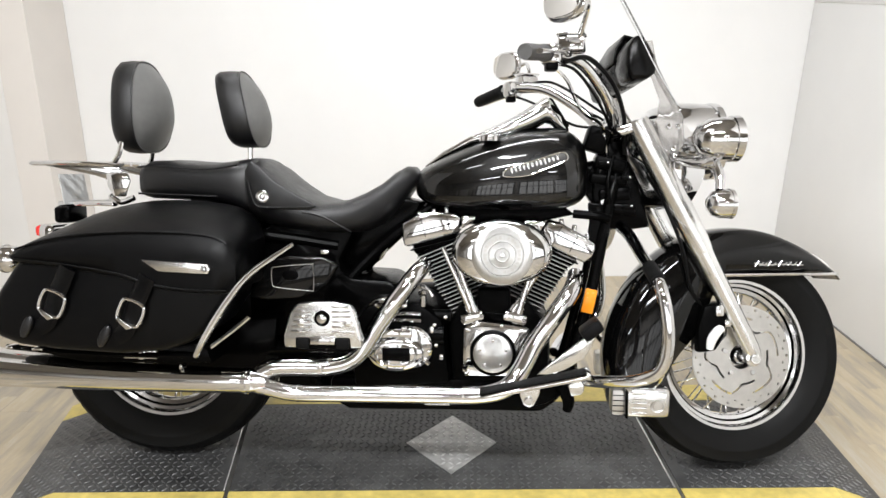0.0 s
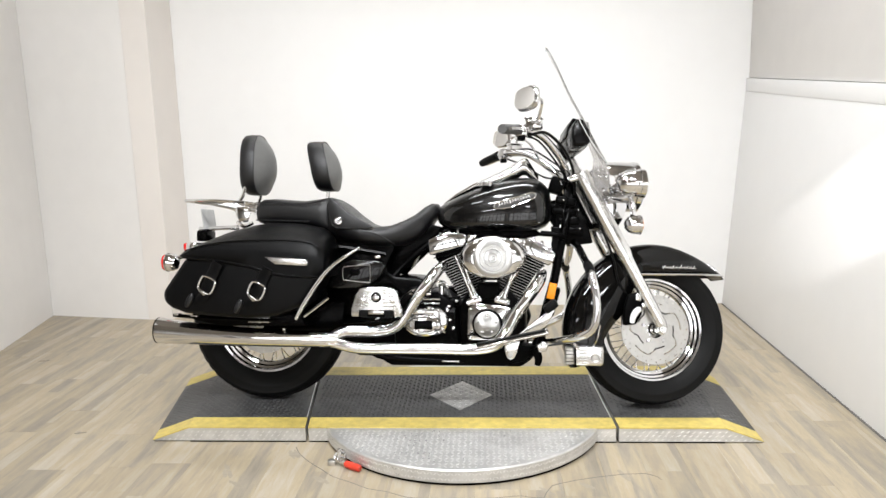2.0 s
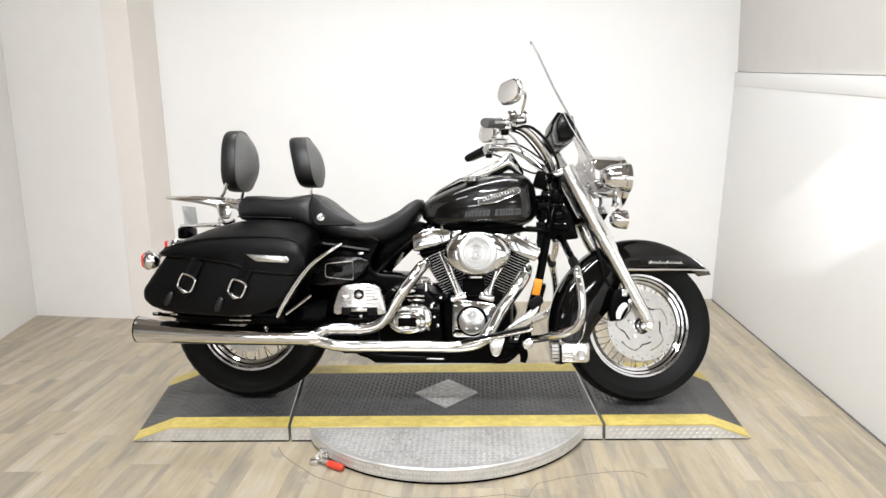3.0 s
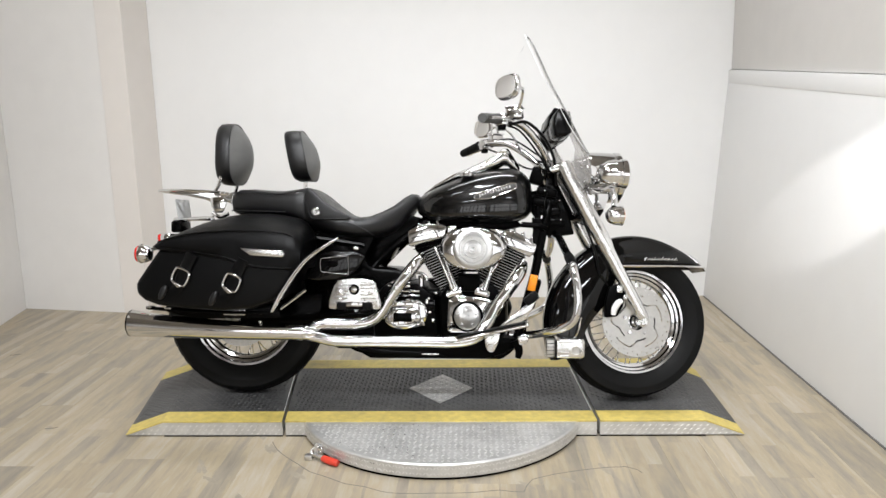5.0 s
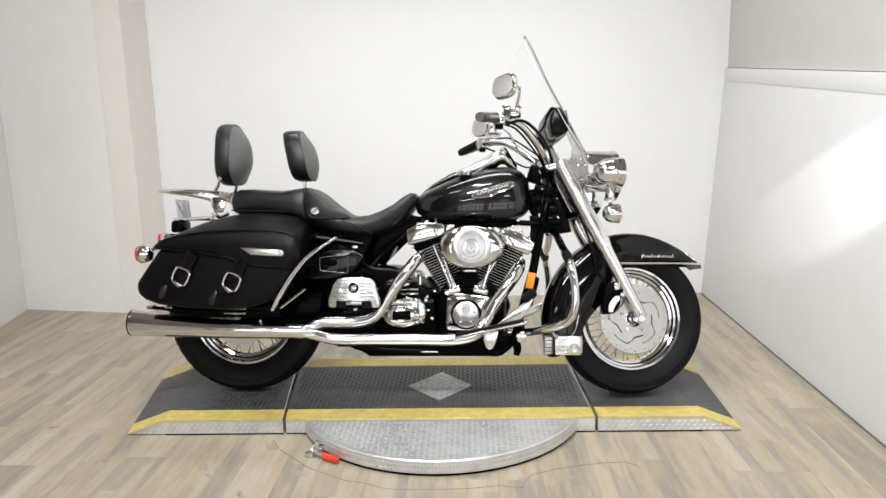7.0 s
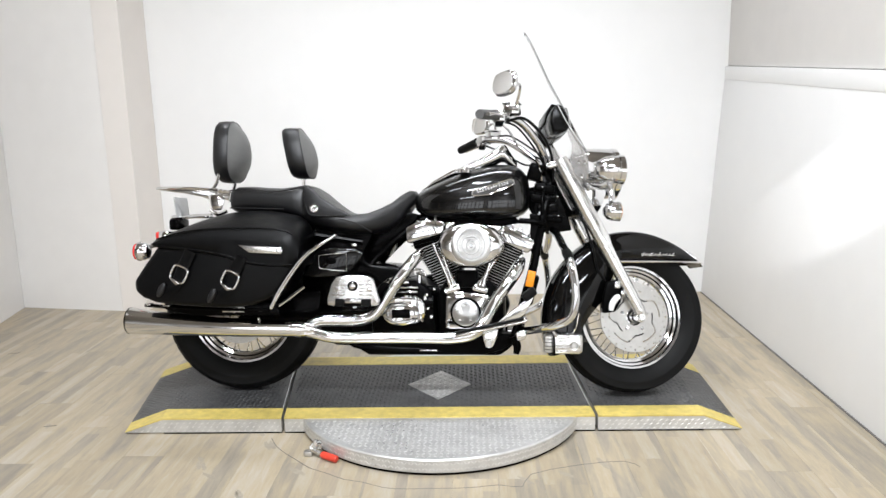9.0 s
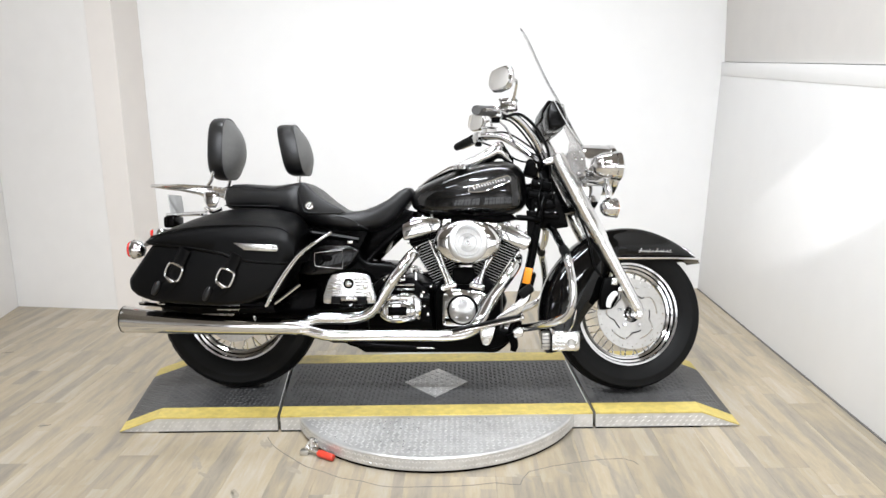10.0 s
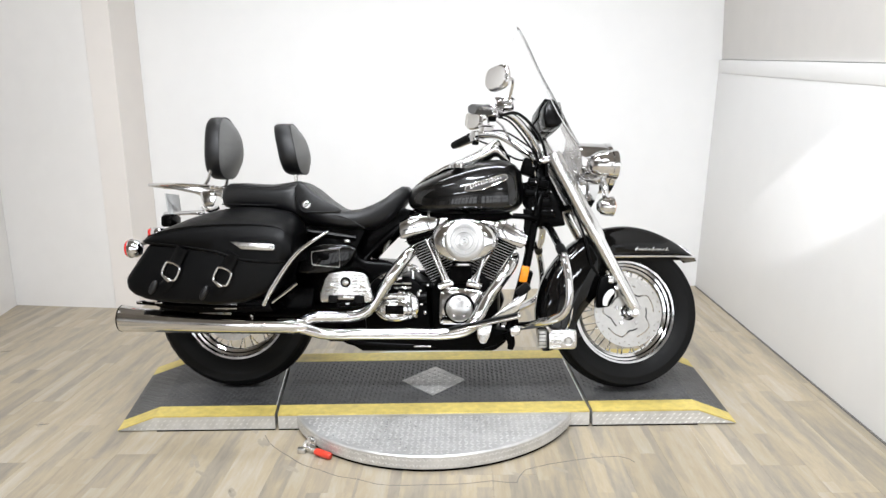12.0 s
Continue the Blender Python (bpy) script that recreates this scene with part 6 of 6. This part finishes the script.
sc = bp("side_cover", prism([(-0.515, 0.485), (-0.49, 0.535), (-0.452, 0.585), (-0.40, 0.60), (-0.30, 0.597), (-0.262, 0.575), (-0.29, 0.53), (-0.325, 0.50), (-0.378, 0.484), (-0.46, 0.478)], -0.185, -0.205, 0.008, seg=3), PAINT, "glossy black side cover", sharp=60)
fr = [(-0.445, 0.561), (-0.43, 0.570), (-0.34, 0.577), (-0.332, 0.57), (-0.331, 0.512), (-0.345, 0.506), (-0.43, 0.514), (-0.444, 0.523)]
bp("cover_badge", tube([(x, -0.207, z) for x, z in fr], 0.0008, 6, closed=True, smooth=2), STEEL, "thin badge outline", sc)
bp("badge_relief", blob((-0.395, -0.205, 0.547), (0.022, 0.002, 0.014), 2.2), ENGINE_BLACK, "", sc)
bp("latch", rbox((-0.30, -0.2, 0.61), (0.022, 0.02, 0.012), 0.004), SATIN, "", sc)

# exhaust
HEAT = CHROME
ex = bp("rear_header", tube([(-0.035, -0.15, 0.575), (-0.06, -0.19, 0.548), (-0.107, -0.215, 0.485), (-0.160, -0.222, 0.412), (-0.198, -0.228, 0.352), (-0.235, -0.24, 0.322), (-0.29, -0.255, 0.312), (-0.37, -0.262, 0.313), (-0.43, -0.27, 0.310), (-0.475, -0.285, 0.288)], [0.02, 0.0235, 0.0245, 0.0245, 0.0245, 0.0245, 0.0245, 0.0245, 0.0245, 0.022], 18), HEAT, "chrome rear exhaust header with heat shield")
for c, d in (((-0.30, -0.282, 0.316), "x"), ((-0.13, -0.245, 0.455), "d")):
    bp("shield_clamp", rbox(c, (0.012, 0.008, 0.03), 0.003), SATIN, "", ex)
fx = bp("front_header", tube([(0.365, -0.13, 0.545), (0.352, -0.185, 0.51), (0.303, -0.212, 0.442), (0.254, -0.222, 0.370), (0.218, -0.24, 0.305), (0.18, -0.262, 0.265), (0.11, -0.27, 0.249), (0.0, -0.272, 0.248), (-0.2, -0.275, 0.247), (-0.36, -0.278, 0.247), (-0.42, -0.284, 0.258), (-0.47, -0.292, 0.272)], [0.02, 0.0235, 0.0245, 0.0245, 0.0245, 0.024, 0.0225, 0.0225, 0.0225, 0.0225, 0.0225, 0.022], 18), HEAT, "chrome front exhaust header with heat shield")
bp("header_seam", tube([(0.071, -0.271, 0.2485), (0.075, -0.271, 0.2485)], 0.0238, 18, smooth=0), SATIN, "", fx)
bp("header_seam", tube([(-0.362, -0.278, 0.247), (-0.357, -0.278, 0.247)], 0.0238, 18, smooth=0), SATIN, "", fx)
mf = bp("muffler", tube([(-0.44, -0.288, 0.279), (-0.475, -0.292, 0.281), (-0.50, -0.294, 0.2815), (-0.66, -0.297, 0.284), (-0.84, -0.30, 0.289), (-1.02, -0.302, 0.298), (-1.12, -0.303, 0.304), (-1.188, -0.303, 0.309), (-1.192, -0.303, 0.3093)], [0.022, 0.031, 0.032, 0.0345, 0.039, 0.0445, 0.0485, 0.053, 0.051], 28, smooth=4), CHROME, "long tapered chrome muffler")
bp("muffler_mouth", lathe([(0.0, -1.1935), (0.046, -1.193), (0.0530, -1.1945), (0.0536, -1.1915), (0.0525, -1.188), (0.0, -1.18)], (0, -0.303, 0.3093), "x", 28), ENGINE_BLACK, "dark muffler mouth", mf)
bp("muffler_clamp", tube([(-0.498, -0.294, 0.2815), (-0.486, -0.294, 0.2815)], 0.0345, 24, smooth=0), CHROME, "", mf)
bp("muffler_strap", rbox((-0.655, -0.31, 0.322), (0.008, 0.03, 0.012), 0.002), SATIN, "", mf)
bp("left_muffler", tube([(-0.44, 0.27, 0.279), (-0.50, 0.29, 0.2815), (-0.84, 0.30, 0.289), (-1.12, 0.303, 0.304), (-1.19, 0.303, 0.309)], [0.022, 0.032, 0.039, 0.0485, 0.053], 20), CHROME, "long tapered chrome muffler")

# floorboards, pegs, pedal
fb = bp("rider_floorboard", rbox((0.249, -0.334, 0.307), (0.268, 0.05, 0.006), 0.003, Matrix.Rotation(radians(-12.5), 4, "Y")), GRIP_RUBBER, "rider floorboard with black rubber pad and chrome edge")
bp("board_edge", rbox((0.251, -0.336, 0.2975), (0.272, 0.052, 0.013), 0.005, Matrix.Rotation(radians(-12.5), 4, "Y")), CHROME, "chrome edge", fb)
bp("board_tip", rbox((0.381, -0.336, 0.329), (0.012, 0.052, 0.022), 0.005, Matrix.Rotation(radians(-10.5), 4, "Y")), CHROME, "", fb)
bp("board_bracket", prism([(0.216, 0.272), (0.279, 0.280), (0.268, 0.235), (0.255, 0.207), (0.240, 0.201), (0.226, 0.209), (0.217, 0.235)], -0.20, -0.222, 0.006), SATIN, "bright bracket", fb)
bp("bracket_bolt", lathe([(0.0, -0.235), (0.009, -0.234), (0.011, -0.222), (0.0, -0.222)], (0.240, 0, 0.222), "y", 14), STEEL, "", fb)
bp("guard_foot", prism([(0.342, 0.262), (0.376, 0.276), (0.388, 0.258), (0.382, 0.236), (0.352, 0.230)], -0.190, -0.206, 0.005), SATIN, "bright guard foot", fb)
pd = bp("brake_pedal", prism([(0.262, 0.296), (0.30, 0.330), (0.345, 0.365), (0.388, 0.398), (0.413, 0.415), (0.412, 0.398), (0.398, 0.368), (0.378, 0.336), (0.33, 0.308), (0.29, 0.296)], -0.224, -0.234, 0.003), SATIN, "chrome brake pedal with black pad")
bp("pedal_pad", rbox((0.398, -0.235, 0.418), (0.058, 0.07, 0.034), 0.009, Matrix.Rotation(radians(-38), 4, "Y")), GRIP_RUBBER, "black rubber pad", pd)
bp("front_stop", tube([(0.335, -0.14, 0.24), (0.35, -0.14, 0.20), (0.345, -0.14, 0.17)], [0.02, 0.017, 0.012], 10), ENGINE_BLACK)
pf = bp("passenger_footboard", prism([(-0.352, 0.487), (-0.30, 0.494), (-0.25, 0.494), (-0.213, 0.487), (-0.200, 0.475), (-0.180, 0.40), (-0.182, 0.375), (-0.384, 0.375), (-0.386, 0.405), (-0.368, 0.465)], -0.285, -0.312, 0.008, seg=3), SATIN, "folded chrome passenger footboard")
for k, z in enumerate((0.418, 0.431, 0.444, 0.457, 0.470, 0.482)):
    for a, b in ((-0.366 + 0.004 * k, -0.309), (-0.258, -0.198 - 0.003 * k)):
        bp("board_rib", rbox(((a + b) / 2, -0.3135, z), (b - a, 0.005, 0.0055), 0.002), CHROME, "", pf)
bp("board_medallion", lathe([(0.0, -0.3175), (0.012, -0.317), (0.014, -0.315), (0.019, -0.3175), (0.021, -0.312), (0.0, -0.312)], (-0.283, 0, 0.452), "y", 24), FRAME_BLACK, "round black-ringed medallion", pf)
bp("medallion_core", lathe([(0.0, -0.3185), (0.01, -0.318), (0.012, -0.317), (0.0, -0.317)], (-0.283, 0, 0.452), "y", 16), CHROME, "", pf)
for x in (-0.338, -0.218):
    bp("board_bolt", lathe([(0.0, -0.317), (0.006, -0.317), (0.0095, -0.315), (0.010, -0.312), (0.0, -0.312)], (x, 0, 0.440), "y", 16), SATIN, "", pf)
bp("board_recess", prism([(-0.352, 0.403), (-0.211, 0.403), (-0.209, 0.374), (-0.354, 0.374)], -0.306, -0.3135, 0.002), FRAME_BLACK, "black underside", pf)
for x in (-0.332, -0.230):
    bp("board_pad", rbox((x, -0.317, 0.388), (0.032, 0.008, 0.026), 0.003), GRIP_RUBBER, "", pf)
bp("board_bar", rbox((-0.281, -0.317, 0.395), (0.064, 0.008, 0.018), 0.003), CHROME, "", pf)
bp("board_hinge", tube([(-0.33, -0.27, 0.362), (-0.23, -0.27, 0.362)], 0.008, 10, smooth=0), FRAME_BLACK, "", pf)
bp("board_support", tube([(-0.285, -0.28, 0.378), (-0.285, -0.25, 0.358), (-0.30, -0.20, 0.35)], 0.012, 10), CHROME, "", pf)

# engine guard and pegs
for s in (-1, 1):
    back = 0.075 if s > 0 else 0.0
    g = bp("engine_guard", tube([(x - back * min(1.0, abs(y) / 0.25), y, z) for x, y, z in [(0.495, s * 0.05, 0.665), (0.512, s * 0.09, 0.645), (0.532, s * 0.17, 0.60), (0.545, s * 0.27, 0.567), (0.552, s * 0.335, 0.535), (0.563, s * 0.352, 0.475), (0.566, s * 0.353, 0.40), (0.548, s * 0.345, 0.340), (0.50, s * 0.315, 0.308), (0.43, s * 0.24, 0.282), (0.37, s * 0.15, 0.262)]], 0.0158, 16), CHROME, "chrome engine guard bar")
    bp("guard_clamp", tube([(0.540 - back, s * 0.235, 0.579), (0.545 - back, s * 0.275, 0.565), (0.549 - back, s * 0.31, 0.551)], 0.019, 14), GRIP_RUBBER, "black rubber sleeve", g)
    hp = bp("highway_peg", rbox((0.545, s * 0.20, 0.222), (0.118, 0.05, 0.080), 0.015, None, None, 3), SATIN, "chrome highway peg on the engine guard")
    bp("peg_rubber", rbox((0.472, s * 0.195, 0.222), (0.036, 0.055, 0.070), 0.009), STEEL, "ribbed metal clamp", hp)
    bp("peg_medallion", lathe([(0.0, s * 0.229), (0.010, s * 0.2285), (0.012, s * 0.2265), (0.016, s * 0.2285), (0.018, s * 0.224), (0.0, s * 0.224)], (0.570, 0, 0.216), "y", 20), STEEL, "", hp)
    bp("peg_collar", rbox((0.493, s * 0.2, 0.222), (0.006, 0.054, 0.082), 0.002), FRAME_BLACK, "", hp)
    for z in (0.196, 0.209, 0.222, 0.235, 0.248):
        bp("peg_rib", rbox((0.525, s * 0.226, z), (0.036, 0.003, 0.006), 0.001), SATIN, "", hp)
    for z in (0.200, 0.214, 0.228, 0.242):
        bp("clamp_groove", rbox((0.472, s * 0.2225, z), (0.030, 0.002, 0.0025), 0.0006), FRAME_BLACK, "", hp)
    bp("peg_arm", tube([(0.52, s * 0.19, 0.245), (0.49, s * 0.24, 0.27), (0.465, s * 0.28, 0.294)], 0.010, 8), CHROME, "", hp)
    bp("guard_stay", tube([(0.555, s * 0.2, 0.248), (0.575, s * 0.24, 0.29), (0.585, s * 0.28, 0.35)], 0.0035, 8), CHROME, "", hp)
bp("side_reflector", rbox((0.404, -0.118, 0.470), (0.032, 0.010, 0.066), 0.003, Matrix.Rotation(radians(12), 4, "Y")), AMBER, "amber side reflector")
bp("regulator", rbox((0.412, 0.0, 0.42), (0.03, 0.12, 0.12), 0.006, Matrix.Rotation(radians(15), 4, "Y")), ENGINE_BLACK, "black regulator")
bp("kickstand", tube([(0.30, 0.14, 0.20), (0.27, 0.165, 0.185), (0.08, 0.175, 0.19), (0.05, 0.18, 0.195)], [0.013, 0.011, 0.010, 0.013], 10), FRAME_BLACK, "black kickstand folded under the frame")

# ---- floor planks ----
W_PLANK, L_PLANK = 0.152, 0.92
rng = random.Random(4)
bm = rbox((0, 0, -0.003), (W_PLANK - 0.0003, L_PLANK - 0.0003, 0.006), 0.0004, None, None, 1)
plank_mesh = bpy.data.meshes.new("plank")
bm.to_mesh(plank_mesh)
bm.free()
plank_mesh.materials.append(PLANK)
X0, NEAR = -2.82, range(0, 31)
verts, faces = [], []
for c in range(-28, 65):
    x = X0 + c * W_PLANK
    off = rng.uniform(0, L_PLANK)
    for k in range(-1, 11):
        y = 1.62 - off - k * L_PLANK
        if c in NEAR and y + L_PLANK / 2 >= -3.2:
            ob = new("plank", plank_mesh)
            ob.location = (x + W_PLANK / 2, y, 0)
            ob.parent = floor
            continue
        y0, y1, d_ = max(y - L_PLANK / 2 + 0.00015, -6.845), min(y + L_PLANK / 2 - 0.00015, 1.595), 0.0002
        if y1 - y0 > 0.02 and -6.9 < x < 6.8:
            box = [(x + u * W_PLANK + (d_ if u == 0 else -d_), v, z) for z in (-0.006, 0.0) for u, v in ((0, y0), (1, y0), (1, y1), (0, y1))]
            n0 = len(verts)
            verts += box
            faces += [[n0 + q for q in f] for f in ((4, 5, 6, 7), (0, 1, 5, 4), (1, 2, 6, 5), (2, 3, 7, 6), (3, 0, 4, 7))]
me = bpy.data.meshes.new("plank_field")
me.from_pydata(verts, [], faces)
me.materials.append(PLANK_FIELD)
field = new("plank_field", me)
field.parent = floor
tagged(field, kind="stuff")
